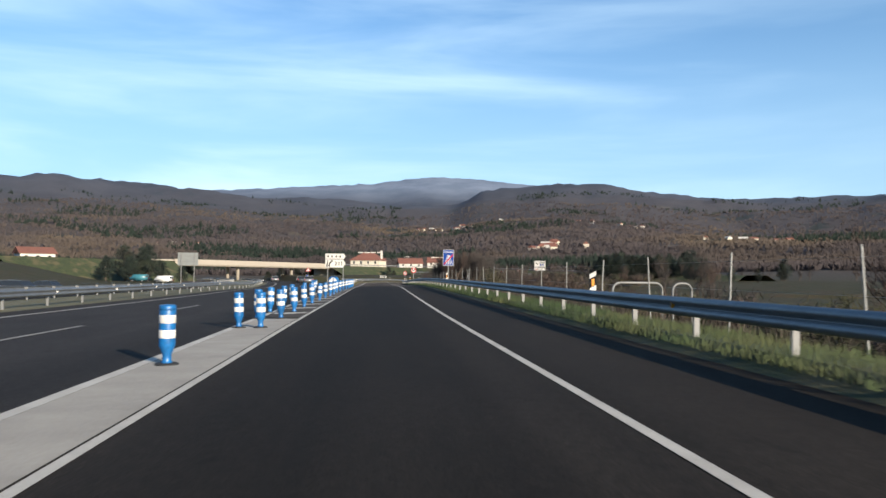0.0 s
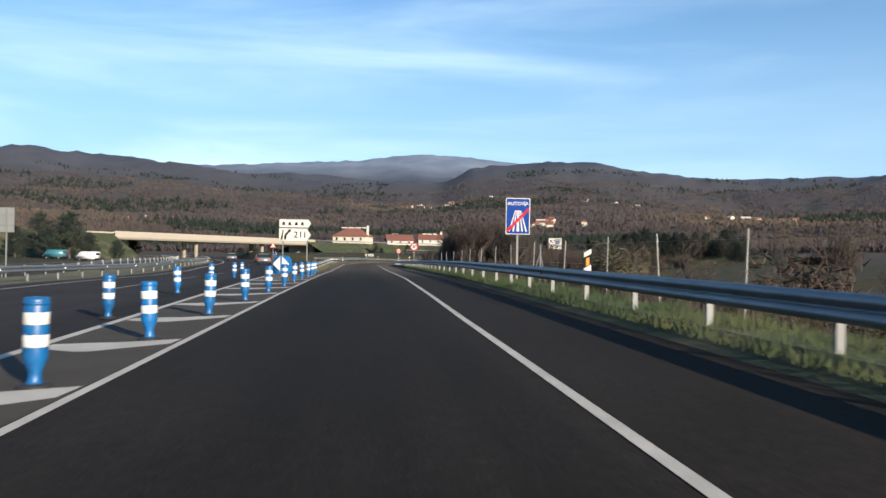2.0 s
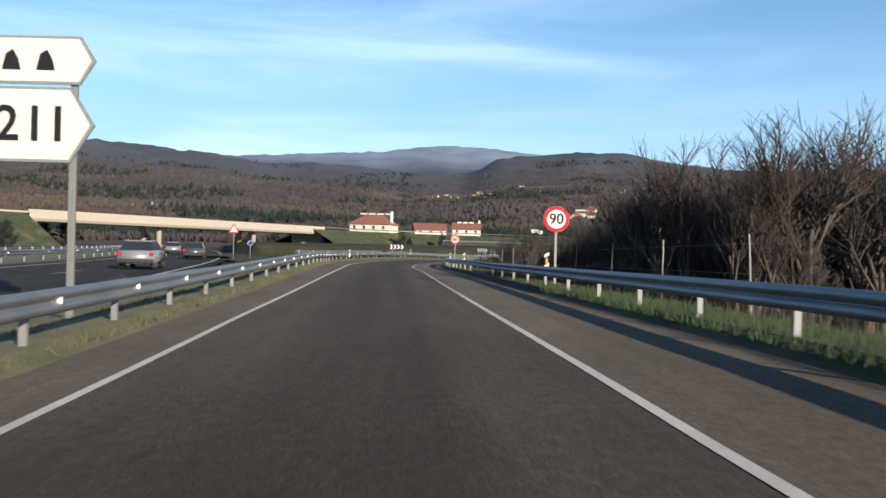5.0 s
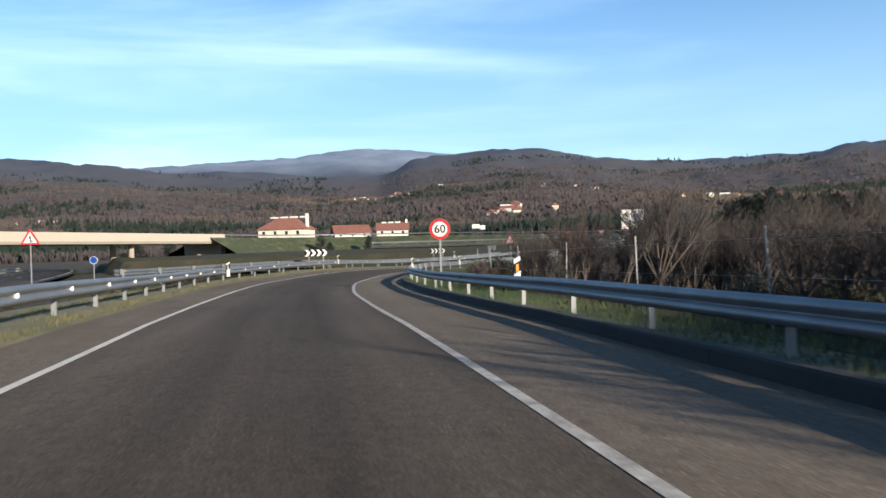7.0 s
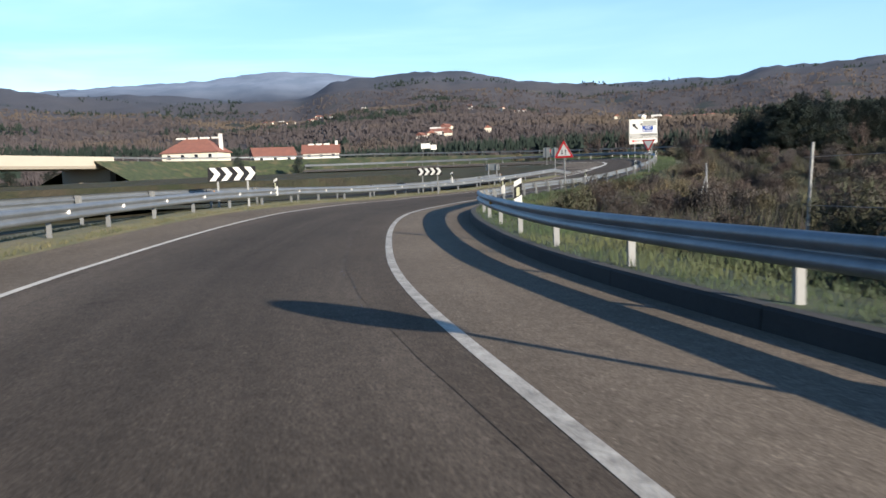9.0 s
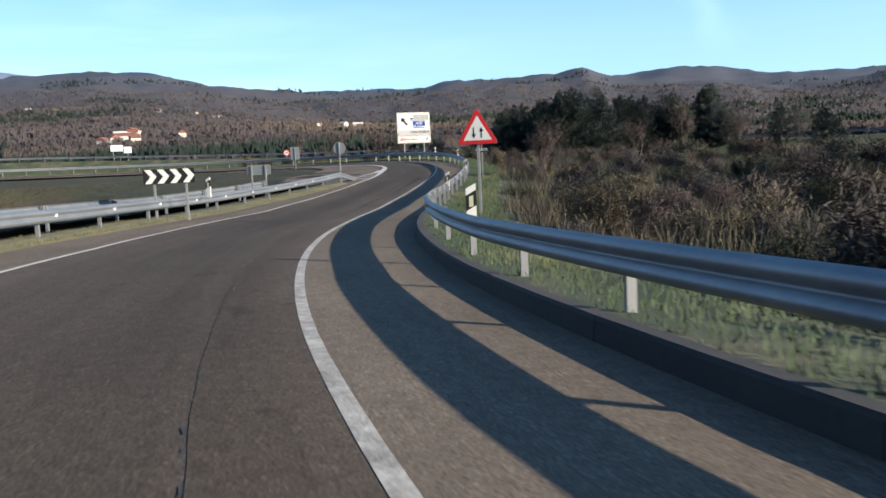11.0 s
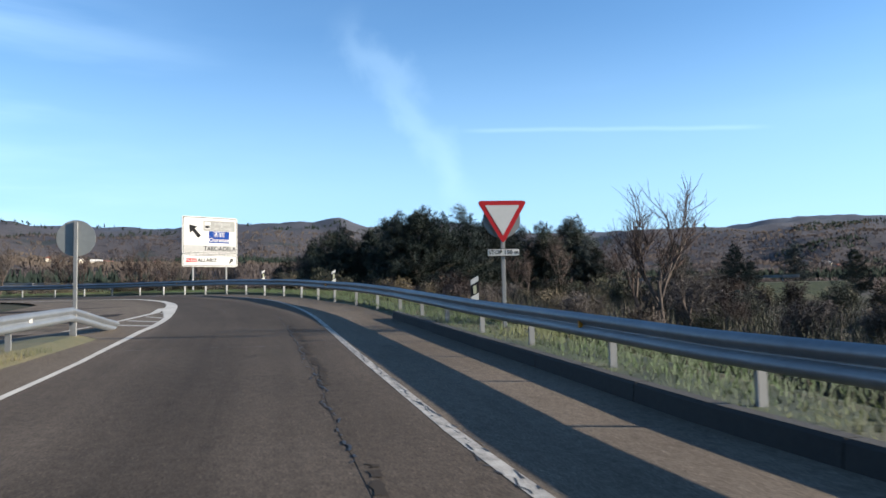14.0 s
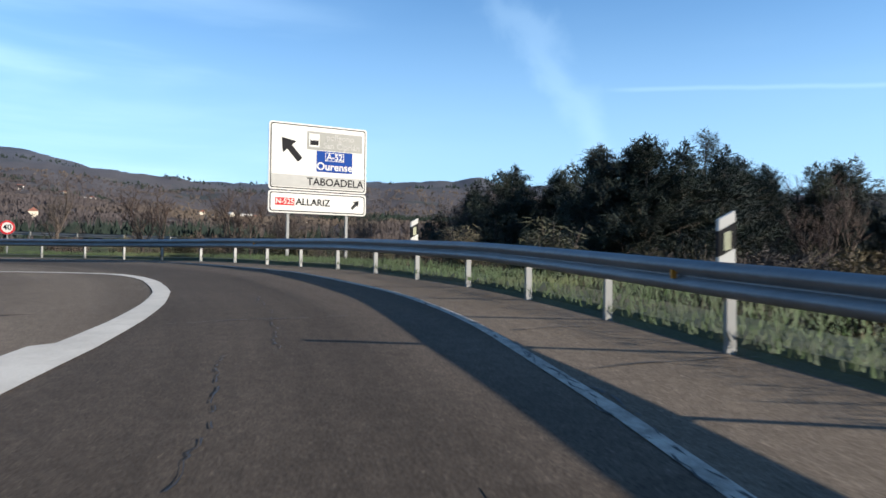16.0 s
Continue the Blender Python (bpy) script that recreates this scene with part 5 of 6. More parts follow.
house(-14.5, 357, 4.6, -16, 14.5, 11, 3.6, 7.2, "cream house with hipped red tile roof", "wall", True, False, 4, 4)
house(5.5, 377, 4.6, 8, 12, 9, 2.4, 5.0, "low house with red tile roof and white gable", "white_wall", False, True, 0, 3)
house(20.5, 386, 5.2, -5, 11, 9, 2.6, 5.2, "red-roofed house with white ridge strip", "white_wall", True, True, 3, 3)
house(-99, 201, 2.6, 40, 9, 7, 4.0, 5.6, "pale building beside the motorway", "white_wall", False, True, 0, 3)
house(-93, 191, 1.4, 35, 5, 5, 2.8, 3.6, "small cream hut by the motorway", "wall", False, True, 0, 1)


def service_board(x, y, z):
    t = thing("service_board", "small white direction boards on the upper road", "road sign", at=pose(x, y, z, 0, 0, -5))
    part("panel", plate([(-1.6, 1.8), (0.3, 1.8), (0.3, 2.8), (-1.6, 2.8)], 0, 0.05), M["sign_white"], t)
    part("panel", plate([(0.4, 1.5), (1.6, 1.5), (1.6, 2.5), (0.4, 2.5)], 0, 0.05), M["sign_white"], t)
    for k in (-1.2, 1.0):
        part("pole", pole(None, k, -0.3, 2.6, 0.06), M["post"], t)


service_board(36, 297.5, 3.5)
stop_pts = [(-20, 168, -1.2), (-26, 171, -1.2)]


def blue_round(x, y, z, label, mat):
    t = thing("round_sign", label, "road sign", at=pose(x, y, z, 0, 0, 5))
    part("disc", plate(circle(0.32), -0.004, 0.03), M[mat], t)
    part("rim", plate(circle(0.36), 0.0, 0.026), M["sign_white"], t)
    part("pole", pole(None, 0, -2.4, 0.3), M["post"], t)


blue_round(-20.0, 186, 0.6, "round blue sign near the bridge", "sign_blue")



# ---- vehicles ----
def car(name, x, y, z, rz, paint, label, length=4.2, width=1.72, height=1.45, van=False):
    t = thing(name, label, "van" if van else "car", "vehicles on the motorway", at=pose(x, y, z, 0, 0, rz))
    L, W, H = length / 2, width / 2, height
    if van:
        side = [(-L, 0.35), (L, 0.35), (L, 0.95), (L - 0.35, 1.1), (L - 1.0, H), (-L + 0.05, H)]
    else:
        side = [(-L, 0.30), (L, 0.30), (L, 0.72), (L - 0.9, 0.92), (-L + 0.35, 0.98), (-L, 0.88)]
    bm = bmesh.new()
    a = [bm.verts.new((-W, q, h)) for q, h in side]
    b = [bm.verts.new((W, q, h)) for q, h in side]
    bm.faces.new(a)
    bm.faces.new(b[::-1])
    for i in range(len(a)):
        j = (i + 1) % len(a)
        bm.faces.new((a[i], b[i], b[j], a[j]))
    bmesh.ops.recalc_face_normals(bm, faces=bm.faces[:])
    bmesh.ops.bevel(bm, geom=bm.edges[:], offset=0.06, segments=2, affect="EDGES")
    part("body", bm, M[paint], t, smooth=True)
    if not van:
        bm = bmesh.new()
        lo = [(-W + 0.06, -L + 0.25), (W - 0.06, -L + 0.25), (W - 0.06, L - 1.0), (-W + 0.06, L - 1.0)]
        hi = [(-W + 0.22, -L + 0.7), (W - 0.22, -L + 0.7), (W - 0.22, L - 1.8), (-W + 0.22, L - 1.8)]
        a = [bm.verts.new((p, q, 0.95)) for p, q in lo]
        b = [bm.verts.new((p, q, H - 0.06)) for p, q in hi]
        for i in range(4):
            bm.faces.new((a[i], a[(i + 1) % 4], b[(i + 1) % 4], b[i]))
        bm.faces.new(b)
        bmesh.ops.recalc_face_normals(bm, faces=bm.faces[:])
        part("glazing", bm, M["glass"], t, "dark glazing")
        part("roof", boxed(-W + 0.2, W - 0.2, -L + 0.65, L - 1.75, H - 0.07, H, bevel=0.03), M[paint], t)
    else:
        part("windscreen", boxed(-W + 0.15, W - 0.15, L - 0.75, L - 0.66, 1.1, H - 0.25), M["glass"], t)
        part("rear_window", boxed(-W + 0.25, W - 0.25, -L + 0.0, -L + 0.04, 1.1, H - 0.25), M["glass"], t)
    for p in (-W + 0.12, W - 0.12):
        for q in (-L + 0.75, L - 0.8):
            bm = lathe([(0.30, -0.1), (0.315, -0.06), (0.315, 0.06), (0.30, 0.1)], 16)
            o = part("wheel", bm, M["rubber"], t, "black tyre")
            o.matrix_basis = pose(p, q, 0.315, 0, 90, 0)
            r = part("rim", lathe([(0.19, -0.105), (0.19, 0.105)], 12), M["car_silver"], o)
        part("tail_lamp", boxed(p - 0.1, p + 0.1, -L - 0.015, -L + 0.03, 0.68, 0.86, bevel=0.01), M["lamp_red"], t, "red tail lamp")
        part("headlamp", boxed(p - 0.12, p + 0.12, L - 0.03, L + 0.015, 0.6, 0.72, bevel=0.01), M["sign_white"], t)
    part("bumper", boxed(-W + 0.03, W - 0.03, -L - 0.05, -L + 0.05, 0.34, 0.52, bevel=0.02), M["rubber"], t)
    return t


def on_motorway(s, d):
    p = m_at(s, d, 0.0)
    return p.x, p.y, p.z, mway.heading(s)


car("car", *on_motorway(122, -1.9), "car_silver", "small silver car driving along the motorway")
car("car", *on_motorway(150, -1.8), "car_grey", "dark car far ahead near the bridge")
car("car", *on_motorway(178, -5.5), "car_silver", "pale car far ahead under the bridge")
for s, d, nm, pt, lab in ((0, 0, "van", "car_white", "white van on the far side road"), (1, 0, "truck", "car_teal", "blue-green pickup on the far side road"),
                          (60, -30, "car", "car_grey", "dark car parked beyond the motorway"), (66, -33, "car", "car_silver", "pale car parked beyond the motorway"), (74, -32, "car", "car_grey", "dark blue car parked beyond the motorway")):
    x, y, z, h = on_motorway(s, d)
    if d == 0:
        x, y, d = -52.0 - 5.0 * s, 168.0 - 2.4 * s, -29
    if d < -28:
        z = land_z(x, y)
    car(nm, x, y, z, h + (180 if d > -28 else 70), pt, lab, van=nm != "car", height=1.45 if nm == "car" else 1.75, length=4.2)


# ---- trees and shrubs ----
def tuft(bm, c, r, n, rng, flat=0.7, lo=0.07, hi=0.15):
    """A clump of narrow leaf blades round a point."""
    for _ in range(n):
        w = Vector((rng.gauss(0, 1), rng.gauss(0, 1), rng.gauss(0.35, 0.8))).normalized()
        side = w.orthogonal().normalized() * r * rng.uniform(lo, hi)
        p = c + Vector((rng.gauss(0, 1), rng.gauss(0, 1), rng.gauss(0, flat))) * r * 0.35
        tip = p + w * r * rng.uniform(0.7, 1.25)
        bm.faces.new((bm.verts.new(p - side), bm.verts.new(p + side), bm.verts.new(tip + side * 0.3), bm.verts.new(tip - side * 0.3)))


def pine(height, seed, spread=0.3):
    rng = random.Random(seed)
    t = thing("pine_tree", "dark green pine with ragged open crown", "tree", "pines behind the barrier")
    bm = bmesh.new()
    lean = rng.uniform(-0.3, 0.3)
    trunk_at = lambda z: Vector((lean * (z / height) ** 2, 0.2 * math.sin(z * 0.4), z))
    zs = np.linspace(-0.4, height * 0.97, 7)
    for a, b in zip(zs, zs[1:]):
        tube(bm, trunk_at(a), trunk_at(b), 0.16 * (1 - a / height) + 0.02, 0.16 * (1 - b / height) + 0.02, 6)
    crown = bmesh.new()
    z = height * 0.10
    while z < height * 0.98:
        u = z / height
        reach = height * spread * (1.05 - u) ** 0.75 * (0.55 + 0.6 * min(1, u * 3)) + 0.15
        for k in range(rng.randint(4, 6)):
            a = rng.uniform(0, 2 * math.pi)
            rr = reach * rng.uniform(0.55, 1.2)
            p0 = trunk_at(z)
            tip = p0 + Vector((math.cos(a) * rr, math.sin(a) * rr, rr * rng.uniform(0.1, 0.55)))
            tube(bm, p0, tip, 0.035 * (1.1 - u) + 0.008, 0.008, 3)
            m = max(2, int(rr / 0.34))
            for j in range(1, m + 1):
                q = p0.lerp(tip, j / m) + Vector((rng.gauss(0, .14), rng.gauss(0, .14), rng.gauss(0.05, .1)))
                if j > 1 or u > 0.5:
                    tuft(crown, q, rng.uniform(0.24, 0.42), 20, rng, 0.7, 0.035, 0.08)
            for j in range(3):
                c = tip + Vector((rng.gauss(0, 0.06), rng.gauss(0, 0.06), 0.12 * j))
                tuft(crown, c, 0.2, 8, rng, 1.2, 0.04, 0.08)
        z += rng.uniform(0.24, 0.42) * height / 8
    for k in range(5):
        tuft(crown, trunk_at(height) + Vector((rng.gauss(0, 0.1), rng.gauss(0, 0.1), 0.1 * k)), 0.34, 9, rng)
    part("trunk", bm, M["bark"], t, "brown trunk and limbs")
    part("crown", crown, M["pine"], t, "dark needle clumps")
    return t


def bare_tree(height, seed, mat="twig", upright=0.75, name="bare_tree", label="leafless tree with fine upright twigs"):
    rng = random.Random(seed)
    t = thing(name, label, "tree", "bare woods beside the ramp")
    bm, tw = bmesh.new(), bmesh.new()

    def grow(p, w, length, r, level):
        q = p + w * length
        tube(bm if level < 2 else tw, p, q, r, r * 0.6, 4 if level < 2 else 3)
        if level == 4:
            return
        for _ in range((3, 4, 5, 4)[level]):
            v = (w + Vector((rng.gauss(0, 1), rng.gauss(0, 1), rng.gauss(0.15, 0.5))) * (0.55 if level < 2 else 0.7) + Vector((0, 0, upright * 0.5))).normalized()
            grow(p.lerp(q, rng.uniform(0.45, 1.0)), v, length * rng.uniform(0.5, 0.78), r * 0.55, level + 1)

    for _ in range(rng.randint(2, 3)):
        w = Vector((rng.gauss(0, 0.16), rng.gauss(0, 0.16), 1)).normalized()
        grow(Vector((rng.gauss(0, .25), rng.gauss(0, .25), -0.3)), w, height * rng.uniform(0.36, 0.46), height * 0.011 + 0.015, 0)
    part("trunk", bm, M["bark"], t, "grey-brown stems")
    part("twig_crown", tw, M[mat], t, "dense bare twigs")
    return t


def shrub(size, seed, mat="broom", name="shrub", label="olive-brown broom shrub behind the barrier"):
    rng = random.Random(seed)
    t = thing(name, label, "shrub", "shrubs behind the barrier")
    bm, st = bmesh.new(), bmesh.new()
    for _ in range(52):
        a, r = rng.uniform(0, 6.28), size * rng.uniform(0.1, 0.55)
        tip = Vector((math.cos(a) * r, math.sin(a) * r, size * rng.uniform(0.45, 1.05) * (1 - (r / size) ** 2 * 0.6)))
        p = Vector((math.cos(a) * r * 0.25, math.sin(a) * r * 0.25, -0.2))
        tube(st, p, tip, 0.018, 0.006, 3)
        for j in range(5):
            q = p.lerp(tip, 0.35 + 0.16 * j)
            tuft(bm, q + Vector((rng.gauss(0, .06), rng.gauss(0, .06), 0)) * size, 0.19 * size ** 0.5, 9, rng, 0.7, 0.04, 0.09)
    part("stem", st, M["bark"], t)
    part("foliage", bm, M[mat], t, "fine tangled foliage")
    return t


def scatter(protos, spots, rng, lo=0.8, hi=1.2):
    used = set()
    for x, y, k in spots:
        if abs(ramp.near(x, y)[1]) < 5.6:
            continue
        p = protos[rng.randrange(len(protos))]
        f = k * rng.uniform(lo, hi)
        m = pose(x, y, land_z(x, y) - 0.05, 0, 0, rng.uniform(0, 360))
        if id(p) not in used:
            used.add(id(p))
            p.matrix_basis = m
            p.scale = (f, f, f)
        else:
            c = copy_thing(p, m)
            c.scale = (f, f, f)
    for p in protos:
        if id(p) not in used:
            x, y, k = spots[0]
            p.matrix_basis = pose(x + 1.5, y + 1.5, land_z(x + 1.5, y + 1.5), 0, 0, 0)


rng = random.Random(21)
pines = [pine(8.0, 1, 0.36), pine(7.2, 2, 0.40), pine(9.0, 3, 0.34), pine(6.4, 4, 0.42)]
spots = []
for k in range(46):
    u, v = rng.random(), rng.random()
    spots.append((68.5 + u * 10 + v * 9 + rng.gauss(0, 0.8), 246 - u * 20 + v * 7 + rng.gauss(0, 0.8), rng.uniform(0.85, 1.0) * (0.45 + 0.55 * smooth(0.0, 0.5, u + v * 0.3))))
for k in range(22):
    u, v = rng.random(), rng.random()
    spots.append((79 + u * 16 + v * 6, 230 - u * 4 + v * 9, rng.uniform(0.8, 1.0)))
spots += [(71.3, 231.5, 1.16), (72.5, 232.5, 1.1), (70.4, 233.4, 1.05), (73.0, 230.0, 1.0), (98, 230, 1.1), (101, 232, 1.15), (104, 233, 1.2), (94, 217, 0.72), (92.5, 211, 0.70), (93.5, 210, 0.6), (99, 196, 0.6), (104, 190, 0.6), (118, 205, 0.8), (122, 212, 0.9)]
scatter(pines, spots, rng, 0.86, 1.1)
# dark evergreens near the bridge and the houses
scatter([pine(6.5, 9, 0.4), pine(5.5, 10, 0.42)], [(-58, 174, 1.35), (-61, 171, 1.25), (-56, 178, 1.1), (-63.5, 174, 1.2), (-60, 177, 1.2), (-67, 171, 1.0), (-52, 183, 0.7), (-66, 222, 1.1), (-63, 224, 0.9), (-2, 290, 0.6), (0, 291, 0.5), (9, 291, 0.6), (11, 292, 0.5), (-40, 330, 1.2), (-46, 338, 1.3), (-52, 326, 1.0), (-34, 345, 1.2), (-28, 352, 1.0), (-62, 350, 1.1)], rng)

# bare thicket to the right of the ramp
bare = [bare_tree(7.0, 31), bare_tree(8.0, 32), bare_tree(6.5, 33), bare_tree(7.2, 34, "red_twig", label="leafless tree with reddish twigs")]
spots = []
for k in range(110):
    s = rng.uniform(98, 154)
    d = rng.uniform(9.5, 30)
    tall = 0.38 + 0.42 * smooth(8, 20, d) * smooth(165, 130, s) * smooth(96, 116, s)
    spots.append((*ramp.plan(s, d), tall))
for k in range(80):
    s, d = rng.uniform(104, 131), rng.uniform(10.5, 18)
    spots.append((*ramp.plan(s, d), (0.58 + 0.025 * d) * (1.0 - 0.48 * smooth(110, 131, s))))
for k in range(34):
    s, d = rng.uniform(136, 153), rng.uniform(9.8, 18)
    spots.append((*ramp.plan(s, d), 0.42 + 0.012 * d))
for k in range(35):
    spots.append((*ramp.plan(rng.uniform(-35, 100), rng.uniform(13, 50)), rng.uniform(0.5, 0.8)))
for k in range(24):
    a, r = rng.uniform(20, 80), rng.uniform(75, 170)
    spots.append((40 + r * math.sin(radians(a)) * 0.8, 205 + r * math.cos(radians(a)) * 0.6, rng.uniform(0.5, 0.9)))
for k in range(18):
    spots.append((rng.uniform(20, 80), rng.uniform(262, 330), rng.uniform(0.6, 0.95)))
for k in range(14):
    spots.append((*ramp.plan(rng.uniform(15, 112), rng.uniform(24, 62)), rng.uniform(1.0, 1.35)))
spots += [(36.3, 197.0, 0.52), (37.2, 196.3, 0.46), (88, 227, 1.05), (90, 229, 1.15), (76, 224, 0.8), (95, 224, 0.9), (58, 252, 0.9), (54, 256, 1.0), (62, 254, 0.9), (49, 258, 0.8)]
for k in range(12):
    spots.append((rng.uniform(-60, 60), rng.uniform(330, 420), rng.uniform(0.7, 1.1)))
scatter(bare, spots, rng)

shrubs = [shrub(1.5, 51), shrub(1.9, 52), shrub(1.3, 53), shrub(1.5, 56, "twig", "brown_shrub", "brown leafless bramble shrub on rough ground"), shrub(1.6, 54, "twig", "brown_shrub", "brown leafless bramble shrub on rough ground"), shrub(1.7, 55, "red_twig", "reddish_shrub", "reddish-brown heath shrub on rough ground")]
spots = []
for k in range(430):
    s, d = rng.uniform(150, 262), 7.6 + 36 * rng.random() ** 1.3
    spots.append((*ramp.plan(s, d), rng.uniform(0.5, 0.85) + 0.55 * smooth(12, 32, d) * smooth(175, 200, s)))
for k in range(70):
    spots.append((*ramp.plan(rng.uniform(-30, 150), rng.uniform(9.5, 16)), rng.uniform(0.55, 1.1)))
for k in range(70):
    spots.append((*ramp.plan(rng.uniform(10, 104), rng.uniform(13, 46)), rng.uniform(1.0, 1.9)))
for k in range(40):
    spots.append((*ramp.plan(rng.uniform(96, 165), rng.uniform(-9.0, -6.5)), rng.uniform(0.3, 0.55)))
for k in range(40):
    spots.append((rng.uniform(40, 75), rng.uniform(240, 262), rng.uniform(0.7, 1.2)))
scatter(shrubs, spots, rng)


# ---- grass blades on the verges ----
def soft_light(me, seed):
    """Thin growth takes the light as a rounded mass that leans south, a little ruffled, not blade by blade."""
    g = np.random.default_rng(seed)
    nrm = np.array((0.1, -0.62, 0.76)) + g.normal(0, 0.22, (len(me.vertices), 3))
    nrm /= np.linalg.norm(nrm, axis=1)[:, None]
    me.polygons.foreach_set("use_smooth", [True] * len(me.polygons))
    me.normals_split_custom_set_from_vertices(nrm.tolist())


def grass(name, s0, s1, d0, d1, h, count, mat, label, seed, tall=0.16):
    g = random.Random(seed)
    verts, faces = [], []
    for _ in range(count):
        s = g.uniform(s0, s1)
        d = value(d0, s) + (value(d1, s) - value(d0, s)) * g.random()
        p = at(s, d, value(h, s))
        k = noise.noise(Vector((p.x, p.y, 0)) * 0.7) * 0.5 + 0.75
        a = g.uniform(0, 6.28)
        w, l = g.uniform(0.006, 0.014), tall * k * g.uniform(0.5, 1.5)
        lean = Vector((g.gauss(0, 0.3), g.gauss(0, 0.3), 1)) * l
        c = Vector((math.cos(a) * w, math.sin(a) * w, 0))
        q = ramp.plan(s - 6.0, 0.0)
        if (q[0] - p.x) * c.y - (q[1] - p.y) * c.x < 0:
            c = -c
        i = len(verts)
        verts += [p - c, p + c, p + lean]
        faces.append((i, i + 1, i + 2))
    me = bpy.data.meshes.new(name)
    me.from_pydata(verts, [], faces)
    me.materials.append(M[mat])
    soft_light(me, seed)
    tagged(new(name, me), label, "grass", kind="stuff")


grass("verge_grass_blades", -20, 114, lambda s: edge_r(s) + 0.05, lambda s: value(RAIL_R, s) + 1.2, lambda s: 0.10, 66000, "blade", "rough green grass below the barrier", 61, 0.20)
grass("kerb_grass_blades", 114, 262, lambda s: value(RAIL_R, s) - 0.1, lambda s: value(RAIL_R, s) + 2.0, lambda s: 0.14, 46000, "blade", "green and yellow grass behind the kerb", 62, 0.14)
grass("left_grass_blades", 78, 216, lambda s: value(RAIL_L, s) - 1.2, lambda s: value(RAIL_L, s) + 0.4, lambda s: 0.03, 42000, "dry_blade", "dry grass tufts under the left barrier", 63, 0.12)


# ---- far woods and villages ----
def far_woods(name, count, seed, r0, r1, mat, size, label, patchy=None, bare=True):
    """Far trees as loose brushes of upright blades: bare ones thin and fanned, conifers dense and pointed."""
    g = random.Random(seed)
    verts, faces = [], []
    k = 0
    while k < count:
        a, r = g.uniform(-46, 100), r0 * (r1 / r0) ** g.random()
        x, y = EYE.x + r * math.sin(radians(a)), EYE.y + r * math.cos(radians(a))
        if patchy and noise.noise(Vector((x * 0.005, y * 0.008, 5))) < patchy:
            k += 0.1
            continue
        k += 1
        z = land_z(x, y)
        h = size * g.uniform(0.7, 1.4)
        fine = 0.35 if r < 620 else 1.0
        for _ in range((14 if r < 620 else 5) if bare else 9):
            t = g.uniform(0, 6.283)
            c, q = math.cos(t), math.sin(t)
            if (EYE.x - x) * q - (EYE.y - y) * c < 0:
                c, q = -c, -q
            u = g.random()
            w = h * (g.uniform(0.10, 0.22) * fine if bare else g.uniform(0.18, 0.32) * (1.15 - u))
            ox, oy = g.gauss(0, 0.28) * h, g.gauss(0, 0.28) * h
            if not bare:
                ox, oy = ox * (1.2 - u) * 0.7, oy * (1.2 - u) * 0.7
            lo, hi = (-0.1 * h, h * g.uniform(0.7, 1.1)) if bare else (h * u * 0.8, h * (u * 0.8 + 0.4))
            i = len(verts)
            if bare:
                verts += [(x + ox * 0.4 - c * w * 0.4, y + oy * 0.4 - q * w * 0.4, z + lo), (x + ox * 0.4 + c * w * 0.4, y + oy * 0.4 + q * w * 0.4, z + lo),
                          (x + ox + c * w, y + oy + q * w, z + hi * 0.8), (x + ox, y + oy, z + hi), (x + ox - c * w, y + oy - q * w, z + hi * 0.75)]
                faces.append((i, i + 1, i + 2, i + 3, i + 4))
            else:
                verts += [(x + ox - c * w, y + oy - q * w, z + lo), (x + ox + c * w, y + oy + q * w, z + lo), (x + ox * 0.6, y + oy * 0.6, z + hi)]
                faces.append((i, i + 1, i + 2))
    me = bpy.data.meshes.new(name)
    me.from_pydata(verts, [], faces)
    me.materials.append(M[mat])
    soft_light(me, seed)
    tagged(new(name, me), label, "woods", kind="stuff")


far_woods("bare_woods", 60000, 71, 330, 1500, "hazy_twig", 3.2, "bare brown oak woods covering the valley sides")
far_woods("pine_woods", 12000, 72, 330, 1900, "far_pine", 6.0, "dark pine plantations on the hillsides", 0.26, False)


# ---- rough heath between the barrier and the pines ----
def heath(name, count, seed, s0, s1, d0, d1, tall, mat, label):
    g = random.Random(seed)
    verts, faces = [], []
    for _ in range(count):
        x, y = ramp.plan(g.uniform(s0, s1), d0 + (d1 - d0) * g.random() ** 1.4)
        if abs(ramp.near(x, y)[1]) < 6.0:
            continue
        z = land_z(x, y) - 0.05
        lump = max(0.15, 0.6 + 0.9 * noise.noise(Vector((x, y, 11)) * 0.35))
        for _ in range(4):
            l = tall * lump * g.uniform(0.5, 1.3)
            t = g.uniform(0, 6.283)
            w = g.uniform(0.008, 0.022)
            px, py = x + g.gauss(0, 0.12), y + g.gauss(0, 0.12)
            lx, ly = g.gauss(0, 0.35) * l, g.gauss(0, 0.35) * l
            i = len(verts)
            verts += [(px - w * math.cos(t), py - w * math.sin(t), z), (px + w * math.cos(t), py + w * math.sin(t), z), (px + lx, py + ly, z + l)]
            faces.append((i, i + 1, i + 2))
    me = bpy.data.meshes.new(name)
    me.from_pydata(verts, [], faces)
    me.materials.append(M[mat])
    tagged(new(name, me), label, "scrub", kind="stuff")


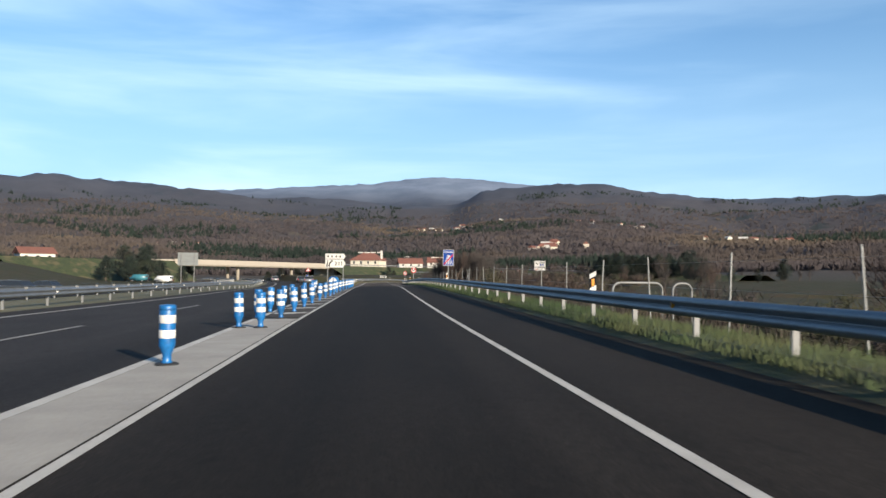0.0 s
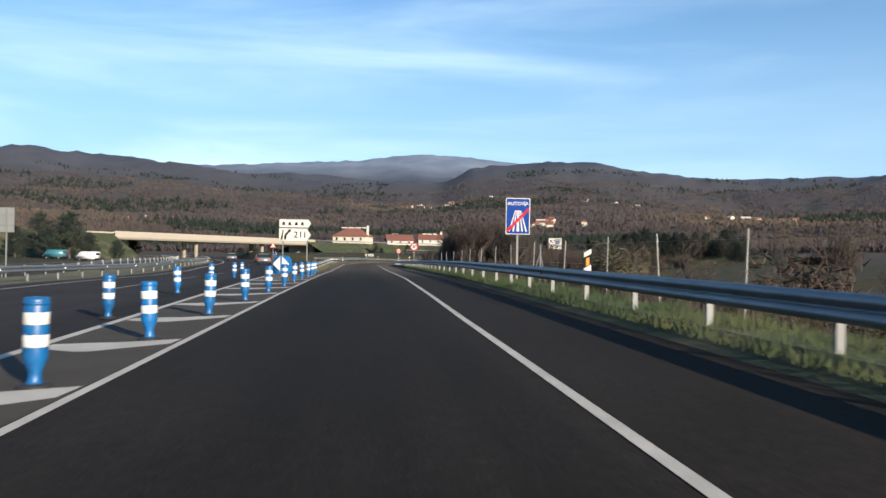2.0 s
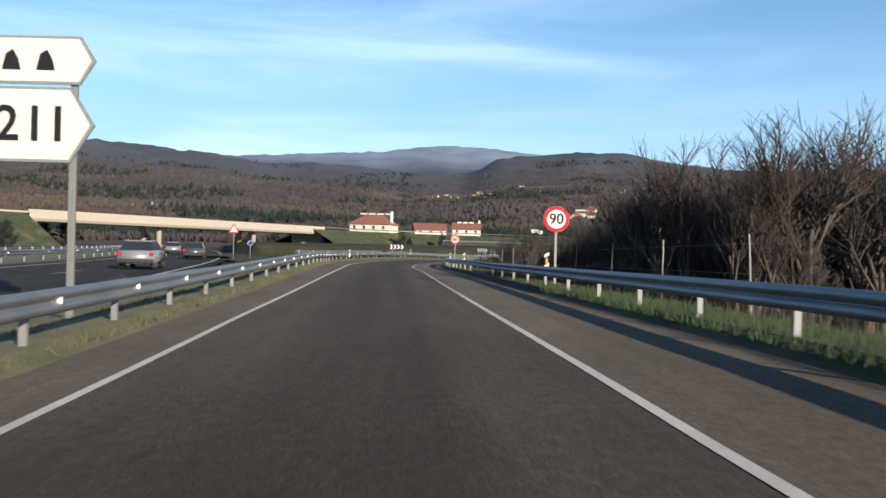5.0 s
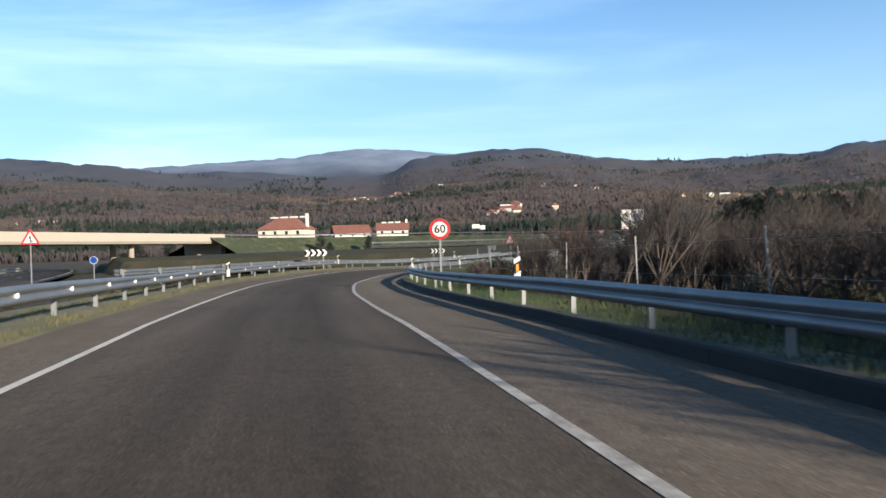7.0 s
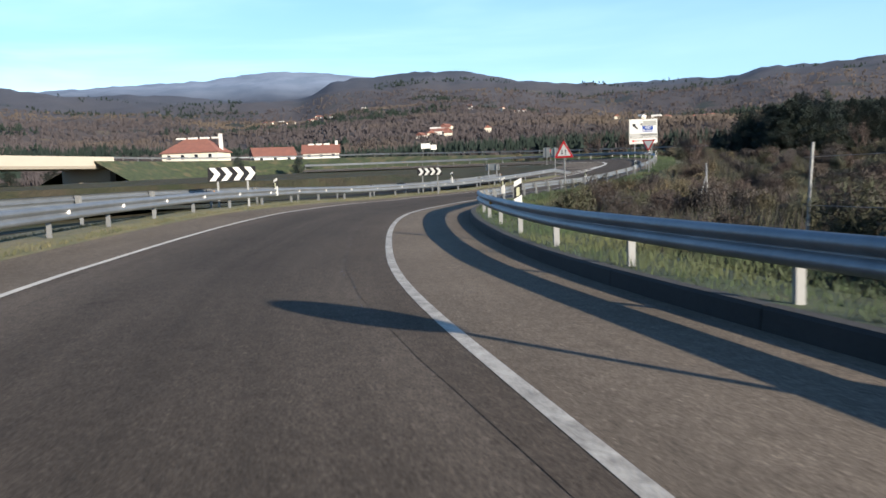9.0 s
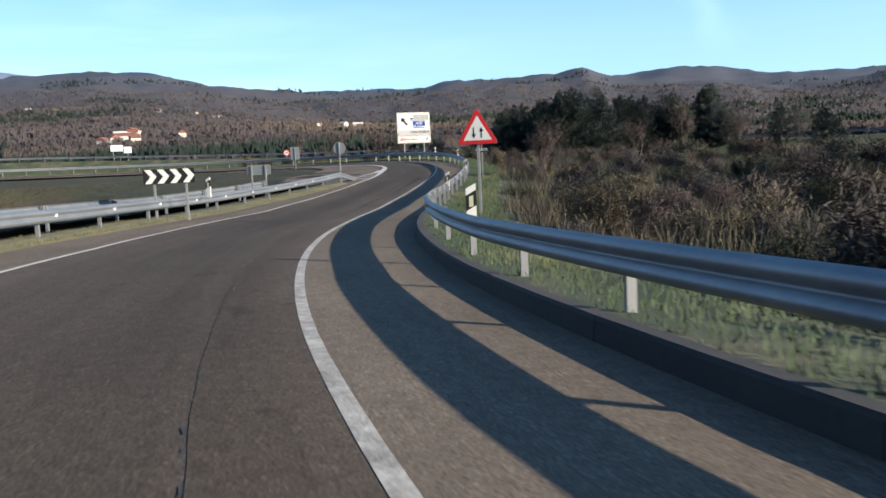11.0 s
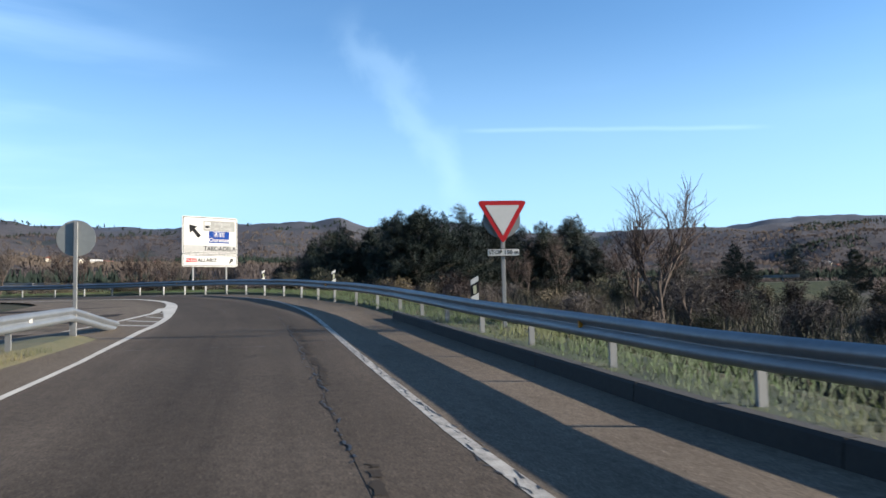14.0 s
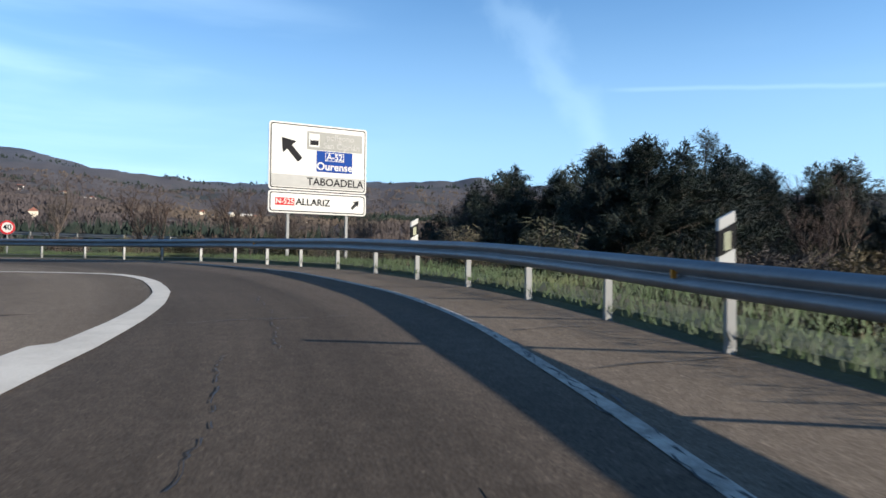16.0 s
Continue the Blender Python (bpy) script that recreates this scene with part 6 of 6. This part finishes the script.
heath("olive_scrub", 24000, 91, 150, 262, 6.6, 48, 0.85, "broom", "olive and brown scrub behind the barrier")
heath("brown_scrub", 24000, 92, 0, 262, 7.2, 50, 1.0, "twig", "brown bramble stems behind the barrier")


def village(x, y, n, spread, seed, big=1.0):
    g = random.Random(seed)
    for _ in range(n):
        a, b = x + g.gauss(0, spread), y + g.gauss(0, spread * 0.6)
        z = land_z(a, b)
        t = thing("far_house", "tiny pale house with tiled roof in a far hamlet", "house", "hamlets on the hillside", at=pose(a, b, z, 0, 0, g.uniform(0, 180)))
        w, d, h = g.uniform(6, 12) * big, g.uniform(5, 8) * big, g.uniform(2.2, 4.2) * big
        part("wall", boxed(-w / 2, w / 2, -d / 2, d / 2, -4, h), M["white_wall"] if g.random() < 0.35 else M["wall"], t)
        bm = bmesh.new()
        v = [bm.verts.new(q) for q in ((-w / 2 - .4, -d / 2 - .4, h), (w / 2 + .4, -d / 2 - .4, h), (w / 2 + .4, d / 2 + .4, h), (-w / 2 - .4, d / 2 + .4, h), (-w / 2 - .4, 0, h + 2.2 * big), (w / 2 + .4, 0, h + 2.2 * big))]
        for f in ((0, 1, 5, 4), (2, 3, 4, 5), (1, 2, 5), (3, 0, 4), (3, 2, 1, 0)):
            bm.faces.new([v[i] for i in f])
        bmesh.ops.recalc_face_normals(bm, faces=bm.faces[:])
        part("roof", bm, M["roof"] if g.random() < 0.85 else M["white_wall"], t)


def by_bearing(a, r):
    return EYE.x + r * math.sin(radians(a)), EYE.y + r * math.cos(radians(a))


village(*by_bearing(12.2, 620), 9, 13, 81, 1.0)
village(*by_bearing(2.4, 1050), 13, 34, 82, 0.7)
village(*by_bearing(17.5, 1050), 6, 30, 83, 0.7)
village(*by_bearing(29.5, 800), 14, 42, 84, 0.8)
village(*by_bearing(-1.2, 560), 4, 12, 85, 0.6)
village(*by_bearing(13, 1150), 3, 20, 86, 0.7)
village(*by_bearing(-20, 700), 5, 14, 87, 0.5)
village(*by_bearing(42, 900), 4, 40, 88, 0.7)
village(*by_bearing(75, 900), 6, 40, 89, 0.8)
